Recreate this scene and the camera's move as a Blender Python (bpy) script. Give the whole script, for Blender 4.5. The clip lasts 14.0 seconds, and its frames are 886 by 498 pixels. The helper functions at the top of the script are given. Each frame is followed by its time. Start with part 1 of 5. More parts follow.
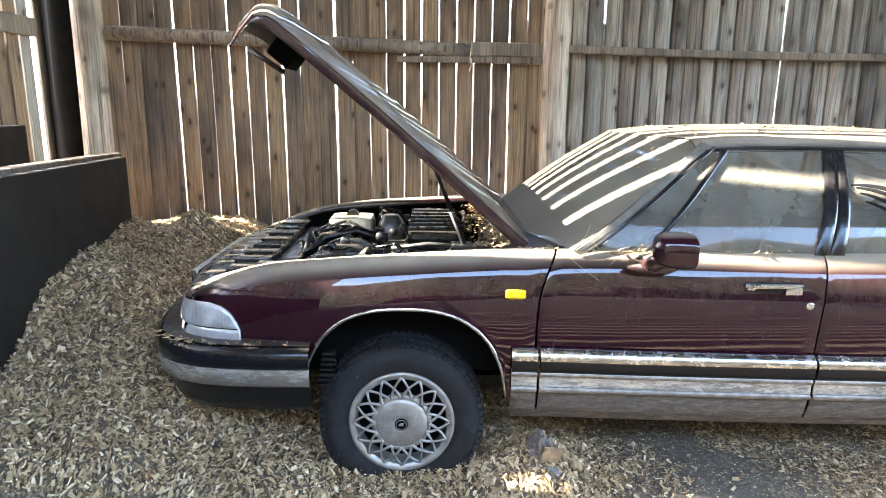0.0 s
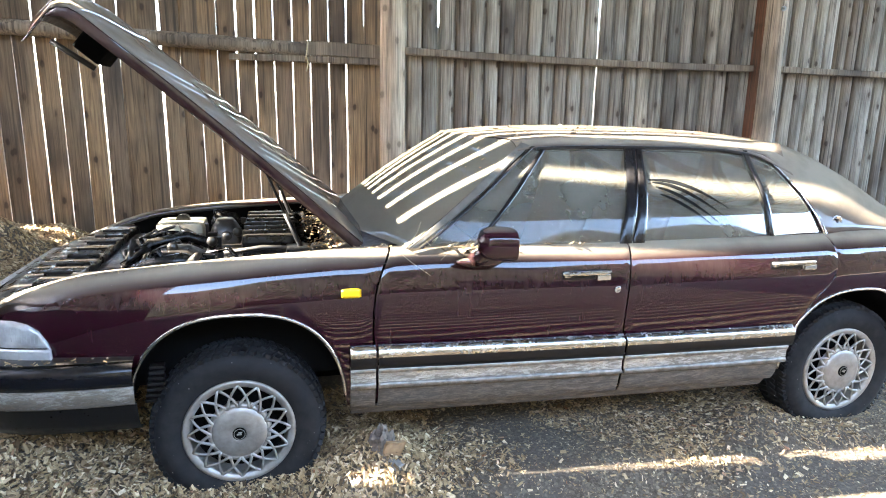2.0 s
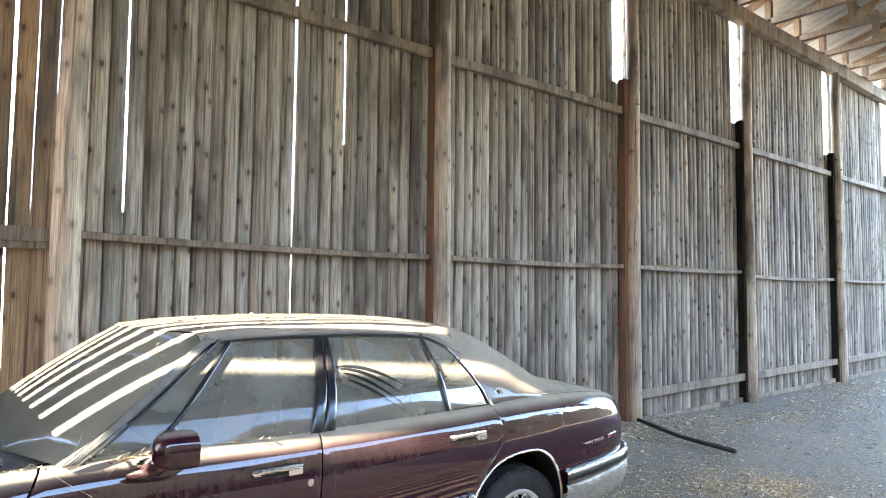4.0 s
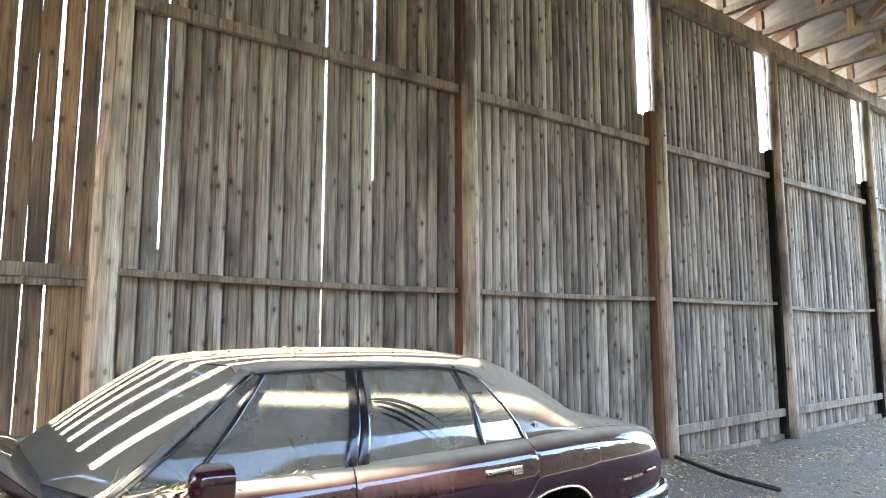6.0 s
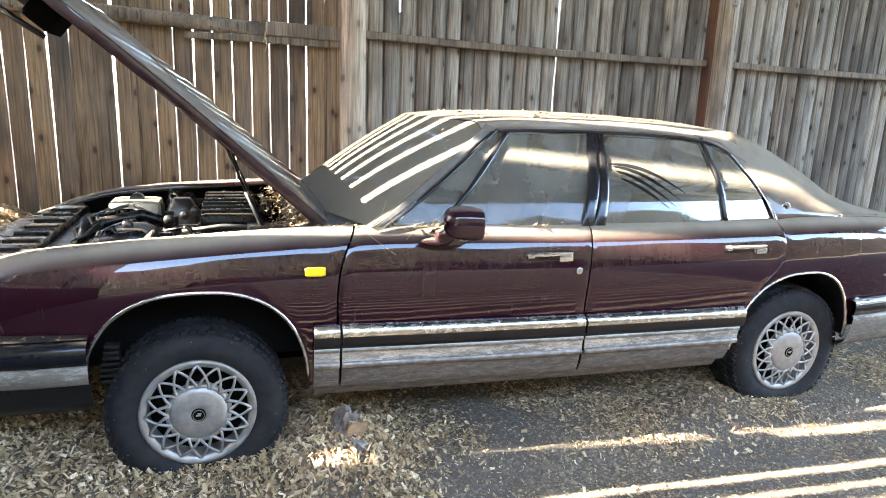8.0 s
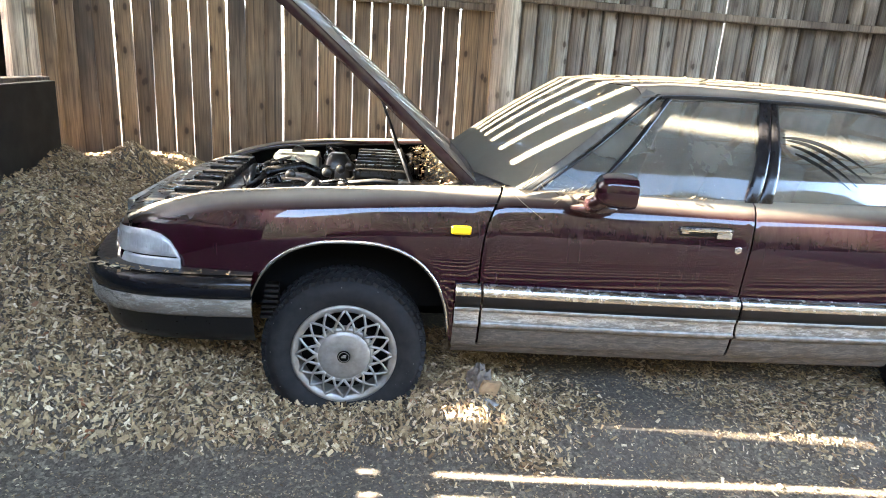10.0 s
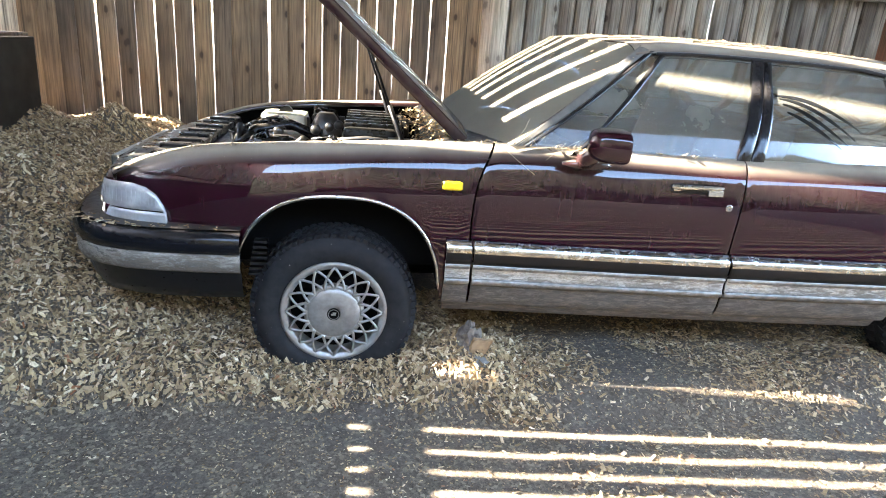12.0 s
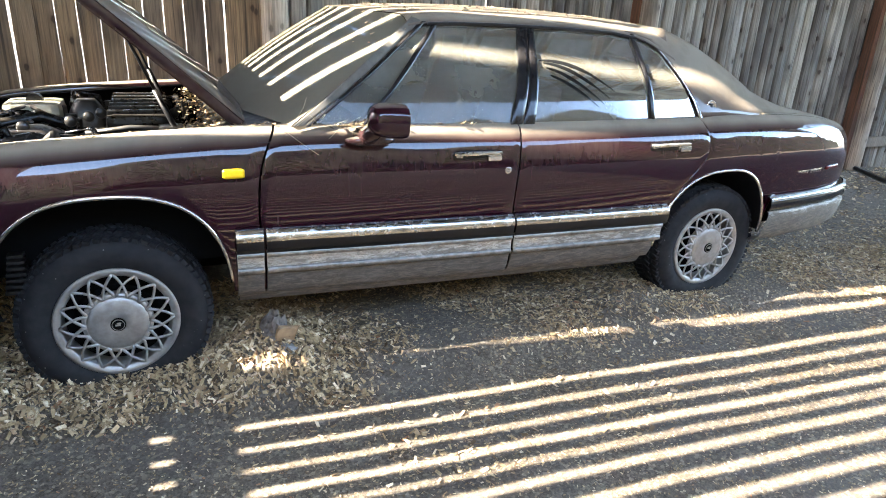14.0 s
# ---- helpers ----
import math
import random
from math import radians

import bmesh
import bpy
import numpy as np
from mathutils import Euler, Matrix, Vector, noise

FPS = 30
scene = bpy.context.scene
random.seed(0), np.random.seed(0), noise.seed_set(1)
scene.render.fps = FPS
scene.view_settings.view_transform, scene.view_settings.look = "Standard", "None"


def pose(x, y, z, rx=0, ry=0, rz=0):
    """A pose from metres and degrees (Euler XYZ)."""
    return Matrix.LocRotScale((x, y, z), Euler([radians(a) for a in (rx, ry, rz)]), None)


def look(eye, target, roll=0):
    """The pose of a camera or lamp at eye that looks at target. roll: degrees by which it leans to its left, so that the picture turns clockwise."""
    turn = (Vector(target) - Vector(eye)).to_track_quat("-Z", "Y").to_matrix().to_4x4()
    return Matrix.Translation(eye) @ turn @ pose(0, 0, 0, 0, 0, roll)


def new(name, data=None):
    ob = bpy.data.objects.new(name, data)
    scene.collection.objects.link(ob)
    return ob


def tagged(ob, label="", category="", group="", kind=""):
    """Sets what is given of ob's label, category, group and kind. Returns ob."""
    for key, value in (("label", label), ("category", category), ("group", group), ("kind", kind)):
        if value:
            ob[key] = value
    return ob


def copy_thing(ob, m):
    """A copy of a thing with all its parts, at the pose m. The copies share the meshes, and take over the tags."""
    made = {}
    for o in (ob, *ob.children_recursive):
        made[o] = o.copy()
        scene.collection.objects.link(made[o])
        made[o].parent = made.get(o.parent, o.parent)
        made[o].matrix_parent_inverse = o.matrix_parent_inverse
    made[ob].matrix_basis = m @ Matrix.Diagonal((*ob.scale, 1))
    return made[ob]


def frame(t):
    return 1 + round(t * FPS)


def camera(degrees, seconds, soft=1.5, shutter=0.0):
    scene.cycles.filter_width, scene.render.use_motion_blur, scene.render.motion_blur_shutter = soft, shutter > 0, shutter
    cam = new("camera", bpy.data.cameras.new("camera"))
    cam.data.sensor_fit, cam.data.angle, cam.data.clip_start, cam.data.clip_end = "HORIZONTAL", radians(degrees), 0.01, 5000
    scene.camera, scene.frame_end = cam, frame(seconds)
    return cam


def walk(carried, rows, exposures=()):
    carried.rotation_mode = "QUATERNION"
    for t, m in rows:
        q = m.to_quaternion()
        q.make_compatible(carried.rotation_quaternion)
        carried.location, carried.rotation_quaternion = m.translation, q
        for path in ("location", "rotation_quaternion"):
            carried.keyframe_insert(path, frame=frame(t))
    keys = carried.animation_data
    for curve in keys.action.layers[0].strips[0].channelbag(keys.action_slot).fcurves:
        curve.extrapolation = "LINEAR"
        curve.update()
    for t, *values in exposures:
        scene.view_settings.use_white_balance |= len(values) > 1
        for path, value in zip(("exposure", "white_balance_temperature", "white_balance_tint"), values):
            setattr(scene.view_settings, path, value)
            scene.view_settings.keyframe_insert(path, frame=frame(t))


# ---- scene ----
cam = camera(69.1, 14.0, 1.0)
PATH = [
    (0, (0.117, -2.357, 1.549), (0.152, -0.405, 1.116), 0.5),
    (0.5, (0.147, -2.375, 1.538), (0.285, -0.435, 1.073), 0.8),
    (1, (0.161, -2.39, 1.534), (0.418, -0.472, 1.027), 1.0),
    (1.5, (0.171, -2.391, 1.531), (0.492, -0.489, 1.003), 0.9),
    (2, (0.195, -2.402, 1.557), (0.671, -0.508, 1.128), 1.0),
    (2.5, (0.215, -2.422, 1.571), (0.847, -0.554, 1.24), 0.7),
    (3, (0.243, -2.451, 1.581), (1.138, -0.678, 1.349), 0.6),
    (3.5, (0.261, -2.474, 1.603), (1.413, -0.842, 1.501), 0.5),
    (4, (0.25, -2.486, 1.63), (1.512, -0.939, 1.75), 0.6),
    (4.2, (0.241, -2.492, 1.635), (1.514, -0.963, 1.836), 0.4),
    (6.3, (0.231, -2.44, 1.582), (1.382, -0.821, 1.812), 0.0),
    (6.5, (0.215, -2.423, 1.559), (1.25, -0.715, 1.663), 0.9),
    (7, (0.196, -2.408, 1.533), (1.018, -0.6, 1.295), 1.8),
    (7.5, (0.186, -2.402, 1.523), (0.919, -0.574, 1.172), 1.7),
    (8, (0.154, -2.401, 1.504), (0.765, -0.549, 1.058), 2.4),
    (8.5, (0.138, -2.397, 1.5), (0.583, -0.515, 0.988), 3.2),
    (9, (0.132, -2.394, 1.496), (0.41, -0.487, 0.959), 2.9),
    (9.2, (0.124, -2.392, 1.499), (0.368, -0.483, 0.956), 2.8),
    (11.3, (0.087, -2.39, 1.396), (0.295, -0.49, 0.806), 4.1),
    (11.5, (0.084, -2.388, 1.404), (0.308, -0.497, 0.793), 4.1),
    (12, (0.092, -2.393, 1.384), (0.35, -0.509, 0.766), 4.3),
    (12.5, (0.134, -2.393, 1.401), (0.504, -0.537, 0.754), 4.3),
    (13, (0.176, -2.383, 1.433), (0.732, -0.591, 0.741), 4.2),
    (13.5, (0.204, -2.39, 1.447), (0.908, -0.653, 0.748), 3.7),
    (14, (0.213, -2.392, 1.451), (0.98, -0.682, 0.753), 3.0),
]
walk(cam, [(t, look(eye, target, roll)) for t, eye, target, roll in PATH], [(0.0, 5.42, 6680, 10), (3.0, 5.40, 6680, 10), (4.0, 5.42, 6700, 10), (6.4, 5.40, 6700, 10), (7.3, 5.34, 6720, 10), (9.0, 5.36, 6780, 10), (12.2, 5.40, 6680, 10), (13.3, 5.04, 6650, 10), (14.0, 4.94, 6650, 10)])

# ---- world, sun, exposure ----
SUN_TAN, DRIFT = 0.70, -0.07      # the sun's slope along x, and its sideways drift
world = bpy.data.worlds.new("sky")
scene.world = world
world.use_nodes = True
wn = world.node_tree
sky = wn.nodes.new("ShaderNodeTexSky")
sky.sky_type = "NISHITA"
sky.sun_disc = False
sky.sun_elevation = math.atan(SUN_TAN)
sky.sun_rotation = radians(270)
sky.altitude = 300
wn.links.new(sky.outputs[0], wn.nodes["Background"].inputs[0])
wn.nodes["Background"].inputs[1].default_value = 0.15
sun_data = bpy.data.lights.new("sun", "SUN")
sun_data.energy, sun_data.angle, sun_data.color = 4.5, radians(0.45), (1.0, 0.93, 0.82)
sun = new("sun", sun_data)
sun.matrix_world = look((-20, 1.0, 20 * SUN_TAN), (-19, 1.0 + DRIFT, 19 * SUN_TAN))


# ---- material helpers ----
class Nodes:
    """A small builder for one node material."""

    def __init__(self, name):
        self.mat = bpy.data.materials.new(name)
        self.mat.use_nodes = True
        self.t = self.mat.node_tree
        self.bsdf = self.t.nodes["Principled BSDF"]
        self.out = self.t.nodes["Material Output"]

    def n(self, kind, **props):
        node = self.t.nodes.new("ShaderNode" + kind)
        for k, v in props.items():
            if k == "op":
                node.operation = v
            elif k == "data":
                node.data_type = v
            elif k == "blend":
                node.blend_type = v
            elif k == "feature":
                node.feature = v
        return node

    def put(self, socket, value):
        if isinstance(value, bpy.types.NodeSocket):
            self.t.links.new(value, socket)
        elif isinstance(value, tuple) and len(value) == 3 and socket.type == "RGBA":
            socket.default_value = (*value, 1)
        else:
            socket.default_value = value

    def coords(self, scale=(1, 1, 1), space="Object", shift=None):
        c = self.n("TexCoord")
        m = self.n("Mapping")
        self.t.links.new(c.outputs[space], m.inputs[0])
        m.inputs["Scale"].default_value = scale
        if shift is not None:
            self.put(m.inputs["Location"], shift)
        return m.outputs[0]

    def world_pos(self, scale=(1, 1, 1)):
        g = self.n("NewGeometry")
        m = self.n("Mapping")
        self.t.links.new(g.outputs["Position"], m.inputs[0])
        m.inputs["Scale"].default_value = scale
        return m.outputs[0]

    def noise(self, vec, scale, detail=4.0, rough=0.55, distort=0.0):
        x = self.n("TexNoise")
        self.put(x.inputs["Vector"], vec)
        x.inputs["Scale"].default_value = scale
        x.inputs["Detail"].default_value = detail
        x.inputs["Roughness"].default_value = rough
        x.inputs["Distortion"].default_value = distort
        return x.outputs["Fac"]

    def voronoi(self, vec, scale, feature="F1"):
        x = self.n("TexVoronoi", feature=feature)
        self.put(x.inputs["Vector"], vec)
        x.inputs["Scale"].default_value = scale
        return x.outputs["Distance"]

    def voronoi2(self, vec, scale):
        x = self.n("TexVoronoi")
        x.voronoi_dimensions = "2D"
        self.put(x.inputs["Vector"], vec)
        x.inputs["Scale"].default_value = scale
        return x.outputs["Distance"]

    def ramp(self, fac, stops):
        r = self.n("ValToRGB")
        self.put(r.inputs[0], fac)
        e = r.color_ramp.elements
        while len(e) < len(stops):
            e.new(0.5)
        for el, (p, c) in zip(e, stops):
            el.position = p
            el.color = (*c, 1) if isinstance(c, tuple) else (c, c, c, 1)
        return r.outputs[0]

    def math(self, op, a, b=0.0, c=0.0):
        m = self.n("Math", op=op)
        self.put(m.inputs[0], a)
        self.put(m.inputs[1], b)
        self.put(m.inputs[2], c)
        return m.outputs[0]

    def mix(self, fac, a, b, blend="MIX"):
        m = self.n("Mix", data="RGBA", blend=blend)
        self.put(m.inputs[0], fac)
        self.put(m.inputs[6], a)
        self.put(m.inputs[7], b)
        return m.outputs[2]

    def map(self, v, lo, hi, to_lo=0.0, to_hi=1.0):
        m = self.n("MapRange")
        self.put(m.inputs[0], v)
        for i, x in enumerate((lo, hi, to_lo, to_hi)):
            self.put(m.inputs[1 + i], x)
        return m.outputs[0]

    def random(self):
        return self.n("ObjectInfo").outputs["Random"]

    def island(self):
        return self.n("NewGeometry").outputs["Random Per Island"]

    def up(self):
        g = self.n("NewGeometry")
        s = self.n("SeparateXYZ")
        self.t.links.new(g.outputs["Normal"], s.inputs[0])
        return s.outputs[2]

    def bump(self, height, strength=0.3, distance=0.01):
        b = self.n("Bump")
        b.inputs["Strength"].default_value = strength
        b.inputs["Distance"].default_value = distance
        self.put(b.inputs["Height"], height)
        self.put(self.bsdf.inputs["Normal"], b.outputs[0])

    def set(self, color=None, rough=None, metal=None, **more):
        if color is not None:
            self.put(self.bsdf.inputs["Base Color"], color)
        if rough is not None:
            self.put(self.bsdf.inputs["Roughness"], rough)
        if metal is not None:
            self.put(self.bsdf.inputs["Metallic"], metal)
        for k, v in more.items():
            self.put(self.bsdf.inputs[k], v)
        return self


def wood(name, tones, knots=0.8):
    """Weathered boards: grain along the board's length, knots, stains, each board its own tone."""
    k = Nodes(name)
    r = k.random()
    shift = k.n("CombineXYZ")
    k.put(shift.inputs[0], k.math("MULTIPLY", r, 37.0))
    k.put(shift.inputs[2], k.math("MULTIPLY", r, 91.0))
    fine = k.noise(k.coords((1, 1, 0.035), shift=shift.outputs[0]), 90, 5, 0.6, 0.4)
    broad = k.noise(k.coords((1, 1, 0.12), shift=shift.outputs[0]), 9, 4, 0.6, 0.6)
    stain = k.noise(k.coords((1, 1, 0.4), shift=shift.outputs[0]), 2.2, 3, 0.6)
    tone = k.ramp(r, tones)
    c = k.mix(k.map(fine, 0.35, 0.65, 0.0, 0.95), tone, k.mix(0.65, tone, (0.03, 0.02, 0.014)))
    c = k.mix(k.map(broad, 0.45, 0.75, 0.0, 0.3), c, tuple(min(0.6, 1.5 * sum(t[1][i] for t in tones) / len(tones)) for i in range(3)))
    c = k.mix(k.map(stain, 0.47, 0.66, 0.0, 0.85), c, (0.06, 0.047, 0.037))
    run = k.noise(k.coords((1, 1, 0.018), shift=shift.outputs[0]), 38, 3, 0.6)
    c = k.mix(k.map(run, 0.56, 0.66, 0.0, 0.75), c, (0.045, 0.034, 0.026))
    sep = k.n("SeparateXYZ")
    k.put(sep.inputs[0], k.coords((1, 1, 1), shift=shift.outputs[0]))
    flat = k.n("CombineXYZ")
    k.put(flat.inputs[0], sep.outputs[0])
    k.put(flat.inputs[1], k.math("MULTIPLY", sep.outputs[2], 0.55))
    here = k.map(k.noise(flat.outputs[0], 2.6, 2), 0.40, 0.46)
    wob = k.math("MULTIPLY", k.noise(k.coords((1, 1, 1), shift=shift.outputs[0]), 40, 2), 0.05)
    kn = k.math("ADD", k.voronoi2(flat.outputs[0], 5.2), wob)
    c = k.mix(k.math("MULTIPLY", here, k.map(kn, 0.075, 0.115, knots, 0.0)), c, (0.02, 0.012, 0.008))
    c = k.mix(k.math("MULTIPLY", here, k.map(kn, 0.11, 0.24, 0.45 * knots, 0.0)), c, (0.07, 0.04, 0.025))
    k.set(c, 0.85)
    k.bump(k.math("ADD", fine, k.math("MULTIPLY", broad, 0.6)), 0.55, 0.004)
    return k.mat


GREY_TONES = [(0.0, (0.160, 0.136, 0.109)), (0.12, (0.503, 0.443, 0.351)), (0.25, (0.292, 0.232, 0.176)), (0.4, (0.557, 0.503, 0.415)), (0.52, (0.168, 0.148, 0.122)), (0.65, (0.417, 0.382, 0.313)), (0.78, (0.628, 0.544, 0.420)), (0.9, (0.266, 0.211, 0.157)), (1.0, (0.515, 0.470, 0.390))]
WARM_TONES = [(0.0, (0.417, 0.262, 0.139)), (0.2, (0.200, 0.144, 0.094)), (0.4, (0.461, 0.300, 0.159)), (0.6, (0.155, 0.113, 0.080)), (0.8, (0.355, 0.234, 0.132)), (1.0, (0.264, 0.186, 0.122))]
M_BOARD = wood("weathered board", GREY_TONES)
M_WARM = wood("warm board", WARM_TONES)
M_POST = wood("log post wood", [(0.0, (0.52, 0.39, 0.28)), (1.0, (0.60, 0.465, 0.34))], 0.5)
M_RAIL = wood("rail wood", [(0.0, (0.27, 0.21, 0.15)), (1.0, (0.34, 0.27, 0.19))], 0.4)
M_RED = wood("reddish timber", [(0.0, (0.15, 0.06, 0.03)), (1.0, (0.20, 0.085, 0.045))], 0.3)
M_TRUSS = wood("truss timber", [(0.0, (0.12, 0.07, 0.04)), (1.0, (0.22, 0.15, 0.09))], 0.3)


def plain(name, color, rough=0.6, metal=0.0, var=0.25, scale=20.0, bump=0.0, dust=0.0, spec=0.5):
    """A simple surface with two scales of variation and settled dust."""
    k = Nodes(name)
    p = k.world_pos()
    a = k.noise(p, scale, 5)
    b = k.noise(p, scale * 0.15, 3)
    dark = tuple(v * (1 - var) for v in color)
    lite = tuple(min(1.0, v * (1 + var)) for v in color)
    c = k.mix(k.map(a, 0.3, 0.7), dark, lite)
    c = k.mix(k.map(b, 0.4, 0.7, 0.0, 0.5), c, dark)
    r = k.map(a, 0.3, 0.7, max(0.02, rough - 0.1), min(1, rough + 0.1))
    if dust:
        f = k.math("MULTIPLY", k.map(k.up(), -0.1, 0.8), k.map(k.noise(p, 35, 6, 0.65), 0.25, 0.65, 0.3 * dust, dust))
        c = k.mix(f, c, (0.26, 0.22, 0.165))
        r = k.math("MAXIMUM", r, f)
        if metal:
            metal = k.math("MULTIPLY", metal, k.math("SUBTRACT", 1.0, f))
    k.set(c, r, metal)
    k.bsdf.inputs["Specular IOR Level"].default_value = spec
    if bump:
        k.bump(a, bump, 0.004)
    return k.mat


def car_paint(name="maroon car paint", low=0.45, high=0.80, wash=1.0):
    k = Nodes(name)
    p = k.world_pos()
    fine = k.noise(p, 45, 6, 0.7)
    cloud = k.noise(p, 5, 4, 0.6)
    streak = k.noise(k.world_pos((1, 1, 0.06)), 42, 4, 0.65)
    g = k.n("NewGeometry")
    s = k.n("SeparateXYZ")
    k.t.links.new(g.outputs["Position"], s.inputs[0])
    up = k.map(k.up(), low, high)
    settled = k.math("MULTIPLY", up, k.map(cloud, 0.2, 0.6, 0.65, 1.0))
    # washed-down dust under the window line, ending in drips
    reach = k.math("ADD", s.outputs[2], k.math("MULTIPLY", streak, 0.30))
    drips = k.math("MULTIPLY", k.map(reach, 0.95, 1.18, 0.0, 0.15 * wash), k.map(cloud, 0.35, 0.6, 0.25, 1.0))
    film = k.math("MULTIPLY", k.map(streak, 0.58, 0.76, 0.0, 0.17), k.map(cloud, 0.45, 0.62, 0.0, 1.0))
    spot = k.map(k.voronoi(p, 55), 0.045, 0.075, 0.55, 0.0)
    spot = k.math("MULTIPLY", spot, k.map(k.noise(p, 9, 3), 0.48, 0.58))
    speck = k.math("MAXIMUM", k.map(fine, 0.70, 0.78, 0.0, 0.30), spot)
    d = k.math("MINIMUM", 0.95, k.math("ADD", k.math("MAXIMUM", k.math("MAXIMUM", settled, film), drips), speck))
    c = k.mix(d, (0.020, 0.0022, 0.0066), (0.27, 0.23, 0.175))
    k.set(c, k.map(d, 0.0, 0.8, 0.35, 0.95), 0.0)
    k.bsdf.inputs["Specular IOR Level"].default_value = 0.0
    k.put(k.bsdf.inputs["Coat Weight"], k.map(d, 0.05, 0.75, 1.0, 0.0))
    k.put(k.bsdf.inputs["Coat Roughness"], 0.012)
    k.put(k.bsdf.inputs["Coat IOR"], 1.56)
    k.bump(k.noise(k.world_pos((0.35, 1, 1)), 7, 1, 0.3), 1.0, 0.0006)
    return k.mat


def dusty_glass(name, low, high, tint=0.42, dirt=(0.275, 0.26, 0.21)):
    """Clear pane under a film of dust."""
    k = Nodes(name)
    p = k.world_pos()
    fine = k.noise(p, 60, 6, 0.7)
    cloud = k.noise(p, 4, 4, 0.6)
    up = k.map(k.up(), 0.1, 0.9, 0.0, 0.22)
    d = k.math("ADD", k.map(cloud, 0.3, 0.7, low, high), k.math("ADD", up, k.math("MAXIMUM", k.map(fine, 0.6, 0.75, 0.0, 0.15), k.math("MULTIPLY", k.map(k.voronoi(p, 48), 0.05, 0.08, 0.5, 0.0), k.map(k.noise(p, 7, 2), 0.45, 0.55)))))
    clear = k.n("BsdfTransparent")
    k.put(clear.inputs[0], (tint, tint, tint * 0.97))
    gloss = k.n("BsdfGlossy")
    gloss.inputs["Roughness"].default_value = 0.03
    fres = k.n("Fresnel")
    fres.inputs[0].default_value = 1.48
    m1 = k.n("MixShader")
    k.put(m1.inputs[0], fres.outputs[0])
    k.t.links.new(clear.outputs[0], m1.inputs[1])
    k.t.links.new(gloss.outputs[0], m1.inputs[2])
    dust = k.n("BsdfDiffuse")
    k.put(dust.inputs[0], dirt)
    m2 = k.n("MixShader")
    k.put(m2.inputs[0], d)
    k.t.links.new(m1.outputs[0], m2.inputs[1])
    k.t.links.new(dust.outputs[0], m2.inputs[2])
    k.t.links.new(m2.outputs[0], k.out.inputs[0])
    return k.mat


def grimy_metal(name="dirty bright lower cladding", dark=(0.44, 0.405, 0.345), lite=(0.78, 0.73, 0.63), metal=0.5, more=0.0):
    """A lower panel under splashed mud, scuffs and dust."""
    k = Nodes(name)
    p = k.world_pos()
    q = k.world_pos((0.35, 1, 1.6))
    splash = k.noise(q, 46, 8, 0.78, 0.8)
    cloud = k.noise(k.world_pos((0.5, 1, 1)), 6, 4, 0.6)
    scuff = k.noise(k.world_pos((0.15, 1, 1)), 60, 5, 0.7)
    g = k.n("NewGeometry")
    s = k.n("SeparateXYZ")
    k.t.links.new(g.outputs["Position"], s.inputs[0])
    low = k.map(s.outputs[2], 0.40, 0.58, 0.30, -0.02)
    mud = k.map(k.math("ADD", k.math("ADD", splash, k.math("MULTIPLY", cloud, 0.35)), low), 0.68 - more, 0.84 - more)
    c = k.mix(k.map(scuff, 0.35, 0.7), dark, lite)
    c = k.mix(k.math("MULTIPLY", mud, 0.9), c, k.mix(k.map(splash, 0.45, 0.7), (0.07, 0.058, 0.044), (0.22, 0.18, 0.135)))
    k.set(c, k.map(mud, 0, 1, 0.26, 0.9), k.map(mud, 0, 0.8, metal, 0.0))
    k.bump(splash, 0.5, 0.003)
    return k.mat


def tyre_rubber():
    k = Nodes("tyre rubber")
    p = k.world_pos()
    grain = k.noise(p, 25, 5)
    c = k.mix(k.map(grain, 0.3, 0.7), (0.012, 0.012, 0.0135), (0.024, 0.023, 0.023))
    spot = k.math("MULTIPLY", k.map(k.voronoi(p, 38), 0.05, 0.09, 0.9, 0.0), k.map(k.noise(p, 14, 2), 0.50, 0.58))
    c = k.mix(spot, c, (0.40, 0.38, 0.34))
    k.set(c, 0.75)
    k.bsdf.inputs["Specular IOR Level"].default_value = 0.22
    k.bump(grain, 0.2, 0.004)
    return k.mat


M_DARKWOOD = plain("tarred timber", (0.013, 0.011, 0.009), 0.85, 0, 0.6, 9, 0.6, 0.0, 0.12)
M_PAINT = car_paint()
M_PAINT_CLEAN = car_paint("maroon mirror paint", 0.80, 1.15, 0.1)
M_PAINT_PILLAR = car_paint("maroon pillar paint under dust", 0.0, 0.70)
M_PAINT_DUST = car_paint("maroon paint under thick dust", 0.2, 0.85)
M_PAINT_HOOD = car_paint("maroon hood paint with slid dust", 0.50, 0.98)
M_GLASS = dusty_glass("dusty window glass", 0.17, 0.36)
M_SHIELD = dusty_glass("dust-caked windscreen glass", 0.66, 0.90, 0.42, (0.16, 0.147, 0.112))
M_BLACK = plain("black trim", (0.006, 0.006, 0.007), 0.36, 0, 0.3, 40, 0.1, 0.07, 0.4)
M_PILLAR = plain("satin dark pillar trim", (0.006, 0.0065, 0.009), 0.16, 0, 0.2, 30, 0.0, 0.06, 0.35)
# near-black base puts shade into hollows; some black parts use it too
M_SHADE = plain("near-black for shade and black parts", (0.003, 0.003, 0.003), 0.95, spec=0.1)
M_RUBBER = tyre_rubber()
M_CHROME = plain("dull chrome", (0.62, 0.61, 0.58), 0.16, 1.0, 0.08, 30, 0.0, 0.5)
M_BRIGHT = plain("scuffed bright metal", (0.58, 0.57, 0.54), 0.24, 1.0, 0.3, 25, 0.0, 0.1)
